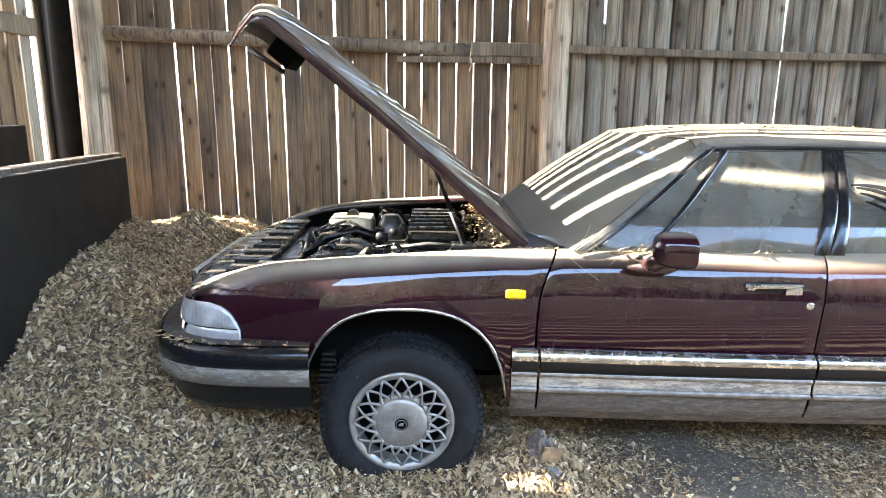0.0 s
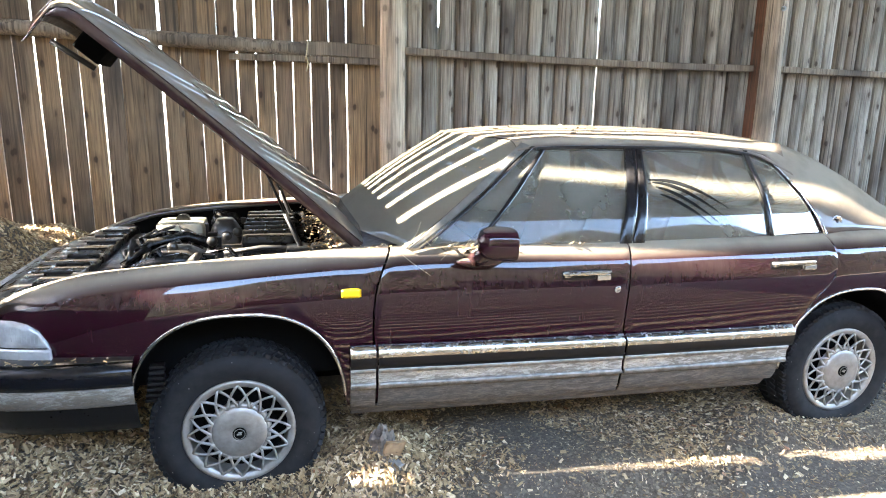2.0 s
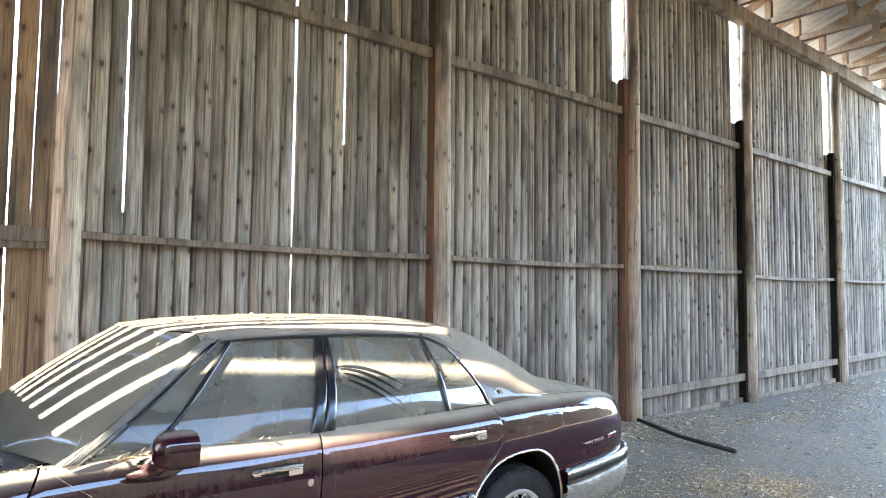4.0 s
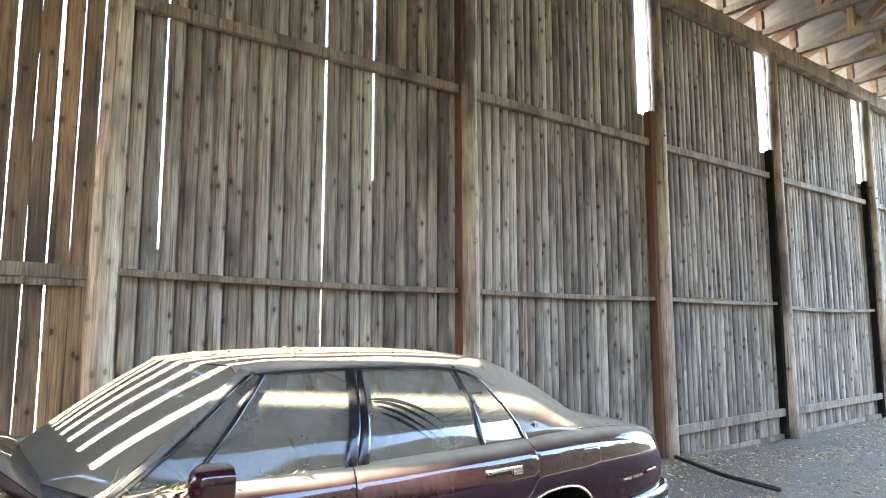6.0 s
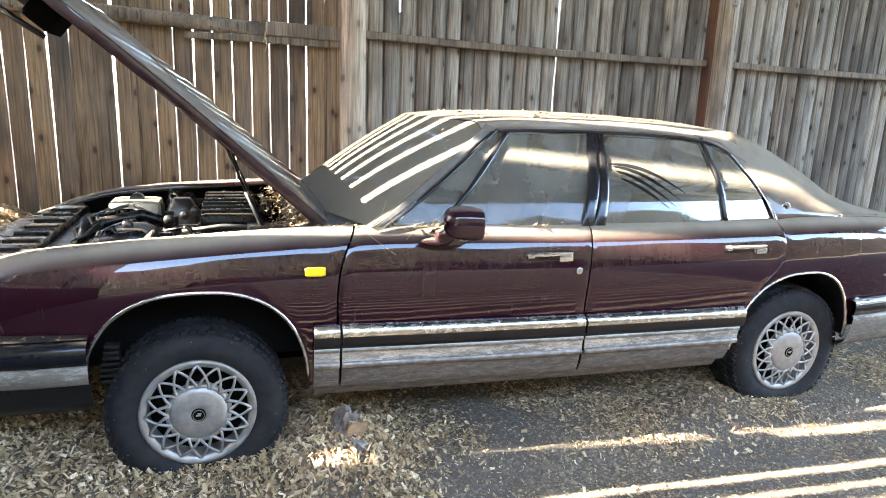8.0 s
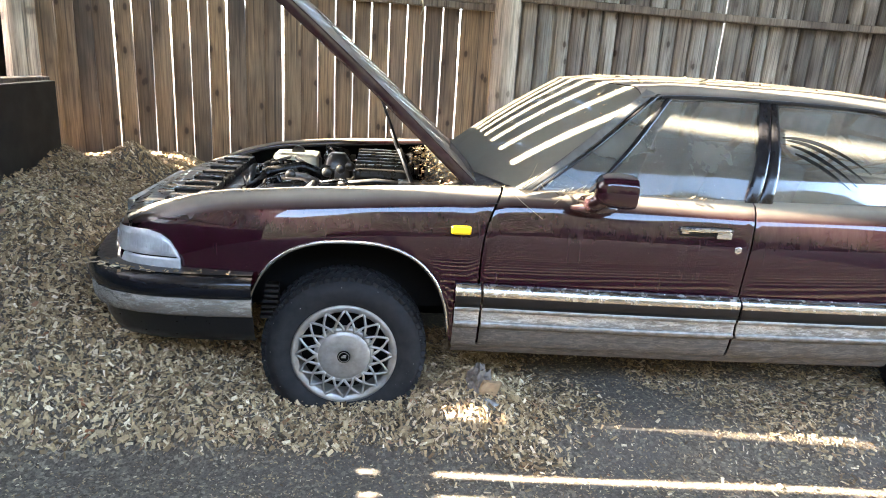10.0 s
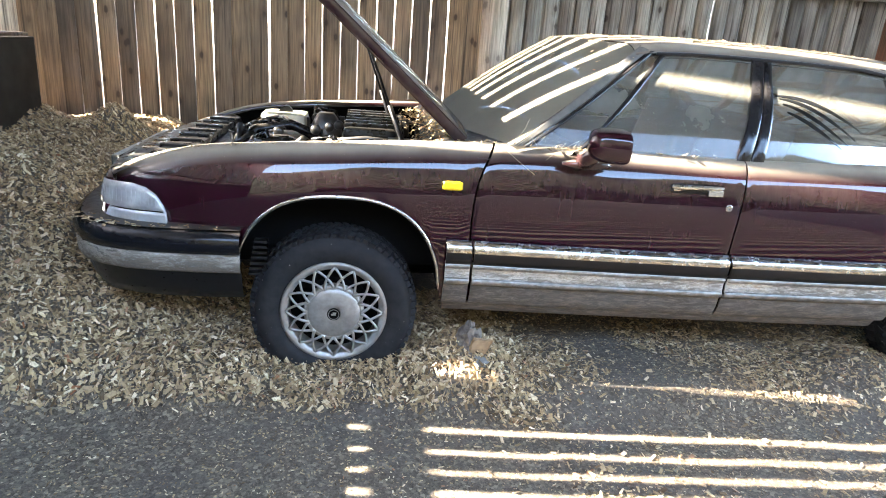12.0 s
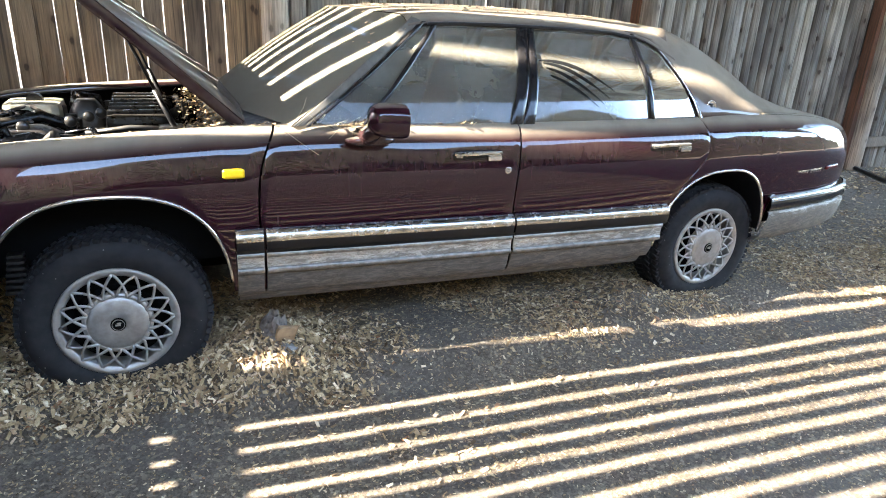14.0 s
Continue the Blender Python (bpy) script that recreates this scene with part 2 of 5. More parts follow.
M_RIDGE = plain("worn ridge metal", (0.27, 0.255, 0.23), 0.42, 0.8, 0.45, 30, 0.0, 0.1)
M_DUSTY = plain("dust-covered dark paint", (0.115, 0.105, 0.09), 0.9, 0, 0.35, 30, 0.05, 0.1)
M_MOULD = plain("black rubbing strip rubber", (0.006, 0.006, 0.007), 0.42, 0, 0.3, 40, 0.0, 0.3, 0.3)
M_CLAD = grimy_metal()
M_BUMPER = grimy_metal("dull dirty bumper metal", (0.27, 0.25, 0.215), (0.47, 0.44, 0.38), 0.55, 0.05)
M_ROCKER = grimy_metal("muddy maroon rocker", (0.05, 0.03, 0.028), (0.12, 0.085, 0.07), 0.0, 0.12)
M_ALLOY = plain("dull alloy", (0.40, 0.385, 0.355), 0.42, 0.7, 0.25, 30, 0.05, 0.25)
M_AMBER = plain("amber lens", (0.95, 0.62, 0.02), 0.2, 0, 0.1, 60)
M_CREAM = plain("cream plastic tank", (0.50, 0.48, 0.36), 0.5, 0, 0.15, 30, 0, 0.3)
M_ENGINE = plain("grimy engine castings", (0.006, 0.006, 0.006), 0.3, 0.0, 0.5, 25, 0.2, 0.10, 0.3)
M_STEEL = plain("bare dirty steel", (0.07, 0.067, 0.063), 0.4, 0.8, 0.3, 25, 0.1, 0.15)
M_SEAT = plain("faded interior cloth", (0.10, 0.06, 0.06), 0.95, 0, 0.3, 60)
M_TIN = plain("galvanised roof sheet", (0.20, 0.20, 0.195), 0.55, 0.3, 0.3, 6, 0.05)
M_BIN = plain("black painted panel", (0.009, 0.0085, 0.008), 0.6, 0, 0.45, 9, 0.1, 0.2, 0.3)


def ground_material():
    k = Nodes("packed dirt")
    p = k.world_pos()
    fine = k.noise(p, 130, 5, 0.7)
    mid = k.noise(p, 14, 5, 0.65)
    broad = k.noise(p, 1.3, 4, 0.6)
    c = k.mix(k.map(fine, 0.38, 0.62), (0.045, 0.034, 0.024), (0.25, 0.19, 0.13))
    cell = k.n("TexVoronoi")
    k.put(cell.inputs["Vector"], p)
    cell.inputs["Scale"].default_value = 85
    tone = k.n("SeparateColor")
    k.t.links.new(cell.outputs["Color"], tone.inputs[0])
    c = k.mix(0.5, c, k.ramp(tone.outputs[0], [(0.0, (0.03, 0.023, 0.017)), (0.45, (0.10, 0.08, 0.058)), (0.8, (0.19, 0.152, 0.11)), (1.0, (0.48, 0.40, 0.28))]))
    c = k.mix(k.map(mid, 0.4, 0.7, 0.0, 0.35), c, (0.17, 0.135, 0.095))
    c = k.mix(k.map(broad, 0.48, 0.62, 0.0, 0.45), c, (0.10, 0.087, 0.074))
    k.set(c, 0.92)
    k.bump(k.math("ADD", k.math("ADD", fine, mid), tone.outputs[1]), 0.9, 0.012)
    return k.mat


def chip_material():
    k = Nodes("wood chips")
    r = k.island()
    p = k.world_pos((1, 1, 1))
    c = k.ramp(r, [(0.0, (0.06, 0.038, 0.018)), (0.18, (0.24, 0.156, 0.078)), (0.42, (0.52, 0.368, 0.195)), (0.58, (0.31, 0.215, 0.115)), (0.80, (0.64, 0.475, 0.27)), (0.93, (0.86, 0.71, 0.475)), (1.0, (0.3, 0.12, 0.05))])
    c = k.mix(k.map(k.noise(p, 120, 4), 0.38, 0.7, 0.0, 0.42), c, (0.14, 0.10, 0.065))
    k.set(c, 0.9)
    return k.mat


def backdrop_material():
    k = Nodes("dark backdrop bank")
    p = k.world_pos()
    c = k.mix(k.map(k.noise(p, 3.0, 6, 0.7), 0.35, 0.65), (0.008, 0.011, 0.006), (0.040, 0.042, 0.022))
    c = k.mix(k.map(k.noise(p, 0.12, 3), 0.45, 0.65, 0.0, 0.6), c, (0.045, 0.034, 0.022))
    k.set(c, 0.9)
    k.bump(k.noise(p, 4.0, 5), 1.0, 0.2)
    return k.mat


M_BACKDROP = backdrop_material()
M_GROUND = ground_material()
M_CHIP = chip_material()


# ---- mesh helpers ----
def mesh_of(name, verts, faces, material, smooth=True):
    me = bpy.data.meshes.new(name)
    me.from_pydata([tuple(v) for v in verts], [], faces)
    me.materials.append(material)
    if smooth:
        me.shade_smooth()
    me.update()
    return me


def add(name, verts, faces, material, parent=None, label="", smooth=True):
    ob = new(name, mesh_of(name, verts, faces, material, smooth))
    if parent is not None:
        ob.parent = parent
    if label:
        ob["label"] = label
    return ob


def part(name, bm, material, parent, label="", smooth=False):
    me = bpy.data.meshes.new(name)
    bmesh.ops.recalc_face_normals(bm, faces=bm.faces)
    bm.to_mesh(me)
    bm.free()
    me.materials.append(material)
    if smooth:
        me.shade_smooth()
    ob = new(name, me)
    if parent is not None:
        ob.parent = parent
    if label:
        ob["label"] = label
    return ob


def sheet(name, rows, material, parent, label="", thick=0.0, wrap=False, out=1):
    """A surface through equal rows of points; thick: metres given to it on its inner side."""
    n = len(rows[0])
    verts = [v for row in rows for v in row]
    faces = []
    for i in range(len(rows) - 1):
        for j in range(n if wrap else n - 1):
            a, b = i * n + j, i * n + (j + 1) % n
            faces.append((a, b, b + n, a + n) if out > 0 else (a, a + n, b + n, b))
    ob = add(name, verts, faces, material, parent, label)
    if thick:
        m = ob.modifiers.new("thickness", "SOLIDIFY")
        m.thickness, m.offset = thick, -1
        s = ob.modifiers.new("crisp edges", "WEIGHTED_NORMAL")
        s.weight = 90
    return ob


def box_bm(bm, lo, hi, bevel=0.0):
    c = [(a + b) / 2 for a, b in zip(lo, hi)]
    s = [abs(b - a) for a, b in zip(lo, hi)]
    g = bmesh.ops.create_cube(bm, size=1.0, matrix=Matrix.Translation(c) @ Matrix.Diagonal((*s, 1)))
    if bevel:
        edges = {e for v in g["verts"] for e in v.link_edges}
        bmesh.ops.bevel(bm, geom=list(edges), offset=bevel, segments=2, affect="EDGES", profile=0.7)
    return bm


def box(name, lo, hi, material, parent, label="", bevel=0.004):
    return part(name, box_bm(bmesh.new(), lo, hi, bevel), material, parent, label)


def tube_bm(bm, path, radius, sides=8, cap=True):
    """A round bar along a path of points; radius: one number or one for each point."""
    pts = [Vector(p) for p in path]
    rings = []
    ref = None
    for i, p in enumerate(pts):
        d = (pts[min(i + 1, len(pts) - 1)] - pts[max(i - 1, 0)]).normalized()
        if ref is None:
            ref = d.orthogonal().normalized()
        ref = (ref - d * ref.dot(d)).normalized()
        side = d.cross(ref)
        r = radius[i] if isinstance(radius, (list, tuple)) else radius
        rings.append([bm.verts.new(p + r * (math.cos(a) * ref + math.sin(a) * side)) for a in (2 * math.pi * k / sides for k in range(sides))])
    for a, b in zip(rings, rings[1:]):
        for k in range(sides):
            bm.faces.new((a[k], a[(k + 1) % sides], b[(k + 1) % sides], b[k]))
    if cap:
        bm.faces.new(rings[0][::-1])
        bm.faces.new(rings[-1])
    return bm


def tube(name, path, radius, material, parent, label="", sides=8):
    return part(name, tube_bm(bmesh.new(), path, radius, sides), material, parent, label, True)


def lathe_bm(bm, profile, centre, seg=48):
    """Turn (radius, y) pairs about the y axis through centre."""
    cx, cy, cz = centre
    rings = []
    for r, y in profile:
        if r < 1e-6:
            rings.append([bm.verts.new((cx, cy + y, cz))])
        else:
            rings.append([bm.verts.new((cx + r * math.cos(2 * math.pi * k / seg), cy + y, cz + r * math.sin(2 * math.pi * k / seg))) for k in range(seg)])
    for a, b in zip(rings, rings[1:]):
        for k in range(seg):
            k2 = (k + 1) % seg
            if len(a) == 1:
                bm.faces.new((a[0], b[k], b[k2]))
            elif len(b) == 1:
                bm.faces.new((a[k], b[0], a[k2]))
            else:
                bm.faces.new((a[k], b[k], b[k2], a[k2]))
    return bm


def spline(x, table):
    """A smooth curve through (x, value) pairs."""
    xs, ys = np.array(table, float).T
    d = np.gradient(ys, xs)
    i = int(np.clip(np.searchsorted(xs, x) - 1, 0, len(xs) - 2))
    h = xs[i + 1] - xs[i]
    u = min(1.0, max(0.0, (x - xs[i]) / h))
    return float((2 * u**3 - 3 * u**2 + 1) * ys[i] + (u**3 - 2 * u**2 + u) * h * d[i] + (3 * u**2 - 2 * u**3) * ys[i + 1] + (u**3 - u**2) * h * d[i + 1])


def smooth01(u):
    u = np.clip(u, 0.0, 1.0)
    return u * u * (3 - 2 * u)


# ---- the ground ----
def ripple(x, y, f, ph):
    return np.sin(f * x + ph) * np.sin(f * 1.13 * y + 1.7 * ph) + 0.5 * np.sin(f * 2.1 * x + 0.6 * f * y + 3 * ph)


def heap(x, y):
    """The height of the piled wood chips."""
    n = 0.022 * ripple(x, y, 5.0, 0.4) + 0.010 * ripple(x, y, 13.0, 1.9)
    pile = 0.80 * np.clip((-0.2 - x) / 1.6, 0, 1) ** 1.25 * smooth01((y + 0.28 + n + 0.5 * smooth01((-0.7 - x) / 0.9)) / (1.1 + 0.75 * smooth01((-0.7 - x) / 0.9)))
    pile = pile * (1 - 0.28 * smooth01((y - 1.45) / 0.7))
    drift = 0.035 * smooth01((y + 0.27 + n) / 0.25) * smooth01((0.75 - x + 2 * n) / 0.5)
    wheel = 0.13 * np.exp(-(((x - 0.53) / 0.17) ** 2 + ((y - 0.02) / 0.15) ** 2)) + 0.07 * np.exp(-(((x - 2.40) / 0.22) ** 2 + ((y - 0.04) / 0.17) ** 2))
    pile = pile + 0.08 * np.exp(-(((x + 1.85) / 0.20) ** 2 + ((y - 1.45) / 0.35) ** 2))
    rut = 0.05 * np.exp(-(((x + 0.05) / 0.3) ** 2 + ((y + 0.08) / 0.14) ** 2))
    cone = 0.21 * np.exp(-(((x + 1.50) / 0.14) ** 2 + ((y - 2.05) / 0.20) ** 2)) + 0.20 * np.exp(-(((x + 1.35) / 0.45) ** 2 + ((y - 2.5) / 0.5) ** 2))
    return pile + drift + wheel + cone - rut + n * smooth01(pile * 6)


def ground_height(x, y):
    low = -0.20 * smooth01((x - 4.5) / 6.0) * smooth01((y + 2.0) / 4.0)
    shoulder = 0.085 * smooth01((y + 0.34) / 0.27) * smooth01((x + 2.0) / 1.0) * (1 - smooth01((x - 3.2) / 1.5))
    lumps = 0.006 * ripple(x, y, 1.7, 0.8) + 0.0022 * ripple(x, y, 9.0, 2.2) + 0.0012 * ripple(x, y, 31.0, 0.3)
    near = np.exp(-((x - 2) ** 2 + y**2) / 200.0)
    return low + shoulder + lumps * near + heap(x, y)


def axis_steps(lo, hi, fine, far):
    mid = np.arange(lo, hi + fine / 2, fine)
    out = np.cumsum(fine * 1.35 ** np.arange(1, 40))
    out = out[out < far]
    return np.concatenate([lo - out[::-1], mid, hi + out])


gx, gy = axis_steps(-3.2, 9.0, 0.05, 900.0), axis_steps(-2.2, 3.0, 0.05, 900.0)
GX, GY = np.meshgrid(gx, gy, indexing="ij")
GZ = ground_height(GX, GY)
nx, ny = GX.shape
gi = np.arange(nx * ny).reshape(nx, ny)
ground = add("ground", np.stack([GX, GY, GZ], -1).reshape(-1, 3).tolist(),
             np.stack([gi[:-1, :-1], gi[1:, :-1], gi[1:, 1:], gi[:-1, 1:]], -1).reshape(-1, 4).tolist(), M_GROUND)
tagged(ground, "packed grey-brown dirt ground strewn with wood chips", "ground", kind="structure")


# ---- unseen dark bank added beyond the open side, for reflections and less low skylight ----
slope_rows = []
for i in range(221):
    x = -60 + 0.75 * i
    top = 5.9 + 0.5 * math.sin(0.21 * x) + 0.4 * math.sin(0.73 * x + 1) + 0.3 * math.sin(1.9 * x + 2)
    slope_rows.append([(x, -7.4 - 2.2 * v + 0.25 * math.sin(1.7 * x + 9 * v), -0.4 + (top + 0.4) * v ** 1.15) for v in (0, 0.05, 0.12, 0.25, 0.4, 0.55, 0.7, 0.82, 0.92, 1.0)] + [(x, -13, top - 1.0)])
backdrop = sheet("backdrop", slope_rows, M_BACKDROP, None)
tagged(backdrop, "unseen dark bank added beyond the open side for its reflection", "backdrop", kind="structure")


# ---- wood chips, too many to count ----
def chips(name, label, xy, long_range, lift, tilt, on=None):
    """Small bent slivers of wood lying on the ground at the places xy."""
    n = len(xy)
    rng = np.random.default_rng(len(name) * 17)
    level = on or ground_height
    z = level(xy[:, 0], xy[:, 1])
    a = rng.uniform(0, 2 * np.pi, n)
    length = long_range[0] + (long_range[1] - long_range[0]) * rng.uniform(0, 1, n) ** 1.35
    width = length * rng.uniform(0.28, 0.72, n)
    taper = rng.uniform(0.45, 1.0, (n, 2))
    th = np.clip(length * 0.09, 0.0012, 0.004)
    e = 0.02
    gxn = (level(xy[:, 0] + e, xy[:, 1]) - z) / e
    gyn = (level(xy[:, 0], xy[:, 1] + e) - z) / e
    u = np.stack([np.cos(a), np.sin(a), gxn * np.cos(a) + gyn * np.sin(a) + rng.normal(0, tilt, n)], -1)
    u /= np.linalg.norm(u, axis=1)[:, None]
    v = np.stack([-np.sin(a), np.cos(a), -gxn * np.sin(a) + gyn * np.cos(a) + rng.normal(0, tilt, n)], -1)
    v -= (v * u).sum(1)[:, None] * u
    v /= np.linalg.norm(v, axis=1)[:, None]
    w = np.cross(u, v)
    c = np.stack([xy[:, 0], xy[:, 1], z + rng.uniform(0.0, lift, n)], -1)
    skew = rng.uniform(-0.35, 0.35, (n, 4))
    corners = []
    for k, (su, sv) in enumerate(((-1, -1), (1, -1), (1, 1), (-1, 1))):
        corners.append(c + (su * 0.5 + 0.3 * skew[:, k])[:, None] * u * length[:, None] + (sv * 0.5 * taper[:, 0 if su < 0 else 1] + 0.18 * skew[:, (k + 1) % 4])[:, None] * v * width[:, None])
    top = [p + w * th[:, None] for p in corners]
    verts = np.stack(corners + top, 1).reshape(-1, 3)
    b = (np.arange(n) * 8)[:, None, None]
    quads = np.array([(4, 5, 6, 7), (0, 1, 5, 4), (1, 2, 6, 5), (2, 3, 7, 6), (3, 0, 4, 7)])[None]
    ob = add(name, verts.tolist(), (b + quads).reshape(-1, 4).tolist(), M_CHIP, smooth=False)
    return tagged(ob, label, "wood chips", kind="stuff")


rng = np.random.default_rng(5)


def scatter(n, lo, hi, keep):
    """n places in a rectangle, kept by the chance that keep gives."""
    p = rng.uniform(lo, hi, (n, 2))
    return p[rng.uniform(0, 1, n) < keep(p[:, 0], p[:, 1])]


def outside_car(x, y):
    inside = (y > 0.75) & (x > -0.75) & (x < 3.95) & (y < 2.0)
    return np.where(inside, 0.0, 1.0)


def heap_cover(x, y):
    edge = y + 0.27 + 0.03 * ripple(x, y, 6.0, 1.1) + 0.12 * smooth01((x - 0.5) / 0.3)
    return outside_car(x, y) * smooth01(edge / 0.08) * smooth01((1.0 - x + 0.1 * ripple(x, y, 8.0, 0.5)) / 0.35)


def patchy(x, y):
    n = ripple(x, y, 3.1, 0.9) + 0.8 * ripple(x, y, 7.7, 2.9)
    near_car = np.exp(-((np.clip(np.abs(y - 0.14) - 0.12, 0, 9) / 0.22) ** 2))
    return outside_car(x, y) * np.clip(0.05 + 0.50 * near_car + 0.42 * n * near_car + 0.06 * n, 0.02, 1) * smooth01((y + 2.4) / 0.2)


chips("wood_chip_heap", "heap of pale shredded wood chips against the fence", scatter(135000, (-2.7, -0.6), (1.3, 2.72), heap_cover), (0.006, 0.033), 0.026, 0.6)
chips("wood_chip_litter", "scattered wood chips and bark on the dirt", scatter(80000, (0.3, -0.9), (6.2, 1.2), patchy), (0.006, 0.030), 0.010, 0.35)
chips("fine_litter", "fine wood crumbs trodden into the dirt", scatter(130000, (-2.2, -1.7), (6.5, 0.7), lambda x, y: 0.40 + 0.6 * patchy(x, y)), (0.003, 0.012), 0.003, 0.25)
chips("yard_litter", "small pale chips strewn over the dirt beyond the car", scatter(42000, (3.6, -2.4), (10.5, 2.7), lambda x, y: np.clip(0.35 + 0.35 * ripple(x, y, 2.3, 0.6), 0.06, 1) * np.exp(-np.clip(x - 4, 0, 9) / 4)), (0.008, 0.032), 0.006, 0.3)
chips("far_litter", "pale chips along the foot of the fence", scatter(16000, (4.2, -1.5), (19.0, 2.75), lambda x, y: 0.12 + 0.6 * np.exp(-(((y - 1.9 - 0.3 * np.sin(x)) / 0.5) ** 2))), (0.02, 0.06), 0.008, 0.25)


# ---- the board fence and its frame ----
M_BOLT = plain("galvanised bolt", (0.32, 0.31, 0.29), 0.5, 0.7, 0.2, 60)
WALL = 2.75                      # inner face of the boards
POSTS = [-2.43, 1.02, 4.41, 7.74, 11.06, 14.98, 18.6]
TOP = 6.3


def board_mesh(name, width, height, material, seed, thick=0.020, crown=0.003, ragged=0.004, n=15):
    """One upright sawn slab with a rounded face and slightly wandering edges, standing on its foot."""
    r = random.Random(seed)
    verts, faces = [], []
    wl = wr = 0.0
    for i in range(n):
        z = height * i / (n - 1)
        wl = 0.55 * wl + r.uniform(-1, 1) * ragged
        wr = 0.55 * wr + r.uniform(-1, 1) * ragged
        l, rr = -width / 2 + wl, width / 2 + wr
        b = 0.004 * math.sin(0.7 * i + seed)
        for u in (-1.0, -0.82, -0.45, 0.0, 0.45, 0.82, 1.0):
            x = (l + rr) / 2 + u * (rr - l) / 2
            verts.append((x, b + crown * (0.55 * abs(u) ** 2.2 + 0.45 * abs(u) ** 7), z))
        verts += [(rr, b + crown + thick, z), (l, b + crown + thick, z)]
    m = 9
    for i in range(n - 1):
        for k in range(m):
            a, c = m * i + k, m * i + (k + 1) % m
            faces.append((a, c, c + m, a + m))
    faces += [tuple(range(m - 1, -1, -1)), tuple(m * (n - 1) + k for k in range(m))]
    return mesh_of(name, verts, faces, material, False)


wall_back = tagged(new("wall_back"), "tall weathered vertical board fence wall with daylight gaps", "wall", kind="structure")
wall_end = tagged(new("wall_end"), "slatted end wall of spaced upright boards", "wall", kind="structure")


def board(mesh, x, y, z, parent, rz=0.0, lean=0.0):
    ob = new("board", mesh)
    ob.parent = parent
    ob.matrix_basis = pose(x, y, z, 0, lean, rz)
    return ob


rb = random.Random(11)
WARM = [board_mesh("board", 0.123 + 0.0025 * (i % 4), TOP + 0.25, M_WARM, 20 + i, crown=0.008, ragged=0.0045) for i in range(10)]
GREY = [board_mesh("board", 0.112 + 0.005 * (i % 4), TOP + 0.55, M_BOARD, 50 + i, crown=0.030) for i in range(14)]
BACK = [board_mesh("board", 0.120, TOP + 0.55, M_BOARD, 80 + i, crown=0.004) for i in range(4)]
CUT = [board_mesh("board", 0.118, 4.9, M_BOARD, 70 + i, crown=0.030) for i in range(3)]
SHORT = [board_mesh("board", 0.120, h, M_BOARD, 86 + i, crown=0.004) for i, h in enumerate((2.6, 3.4, 4.6))]
# the first bay: single boards with open gaps
x = -2.37
while x < 0.90:
    m = rb.choice(WARM)
    board(m, x + 0.066, WALL + rb.uniform(0, 0.012), -0.10, wall_back, 0, rb.uniform(-0.10, 0.10))
    x += 0.1345 + rb.uniform(-0.005, 0.004)
# the other bays: rounded slabs in front, a second layer behind their joints, with a few slits
for left, right in zip(POSTS[1:], POSTS[2:]):
    x = left + 0.10
    end = right - 0.03
    while x < end:
        cut = left > 4.3 and x > right - 0.27
        board(rb.choice(CUT if cut else GREY), x, WALL + 0.004 + rb.uniform(0, 0.012), -0.42, wall_back, 0, rb.uniform(-0.12, 0.12))
        chance = rb.random()
        open_joint = 0.30 if left < 2 else 0.05
        if x + 0.06 < end and not cut:
            if chance > open_joint:
                board(rb.choice(BACK), x + 0.062, WALL + 0.052, -0.42, wall_back)
            elif chance > 0.45 * open_joint:
                board(rb.choice(SHORT), x + 0.062, WALL + 0.052, -0.42, wall_back)
        x += 0.126 + rb.uniform(-0.006, 0.006) + (0.006 if chance < open_joint else 0)
# the end wall, whose gaps let the sun in as bars
END = -2.75
GAPS = [(2.525, 0.075), (2.36, 0.018), (2.21, 0.018), (2.06, 0.018), (1.93, 0.018), (1.80, 0.018), (1.64, 0.017), (1.53, 0.017), (1.43, 0.016), (1.33, 0.016), (1.235, 0.016), (1.145, 0.016), (1.055, 0.016), (0.965, 0.016), (0.865, 0.017), (0.755, 0.018), (0.625, 0.021), (0.455, 0.030), (0.250, 0.020), (0.143, 0.014), (0.088, 0.026), (-0.128, 0.019), (-0.258, 0.017), (-0.370, 0.014), (-0.478, 0.024), (-0.575, 0.012), (-0.672, 0.021), (-0.793, 0.020), (-0.908, 0.024)]
while GAPS[-1][0] > -7.6:
    y0 = GAPS[-1][0]
    GAPS.append((y0 - 0.122 + 0.006 * math.sin(7 * y0), 0.018 + 0.005 * math.sin(11 * y0)))
for k, ((a, wa), (b, wb)) in enumerate(zip(GAPS, GAPS[1:])):
    a, b = a - wa / 2, b + wb / 2
    warped = abs(a - 0.136) < 0.001 or abs(a - 0.075) < 0.001
    mesh = board_mesh("board", a - b, TOP + 1.9, M_WARM if k % 3 else M_BOARD, 90 + k, ragged=0.0003 if warped else 0.0012, n=110 if warped else 15)
    if warped:                       # one board parts from its neighbour above the rail, the next has a split just over it
        heights, shifts = ((2.64, 2.70, 3.6, 4.2), (0.017, 0.007, 0.003, -0.012)) if a > 0.1 else ((2.20, 2.22, 2.28, 2.32, 2.40, 2.44, 2.58, 2.63), (0.028, 0.0, 0.0, 0.028, 0.028, 0.0, 0.0, 0.028))
        for v in mesh.vertices:
            if v.co.x > 0.008:
                v.co.x += float(np.interp(v.co.z, heights, shifts))
    board(mesh, END, (a + b) / 2, -0.10, wall_end, 90)
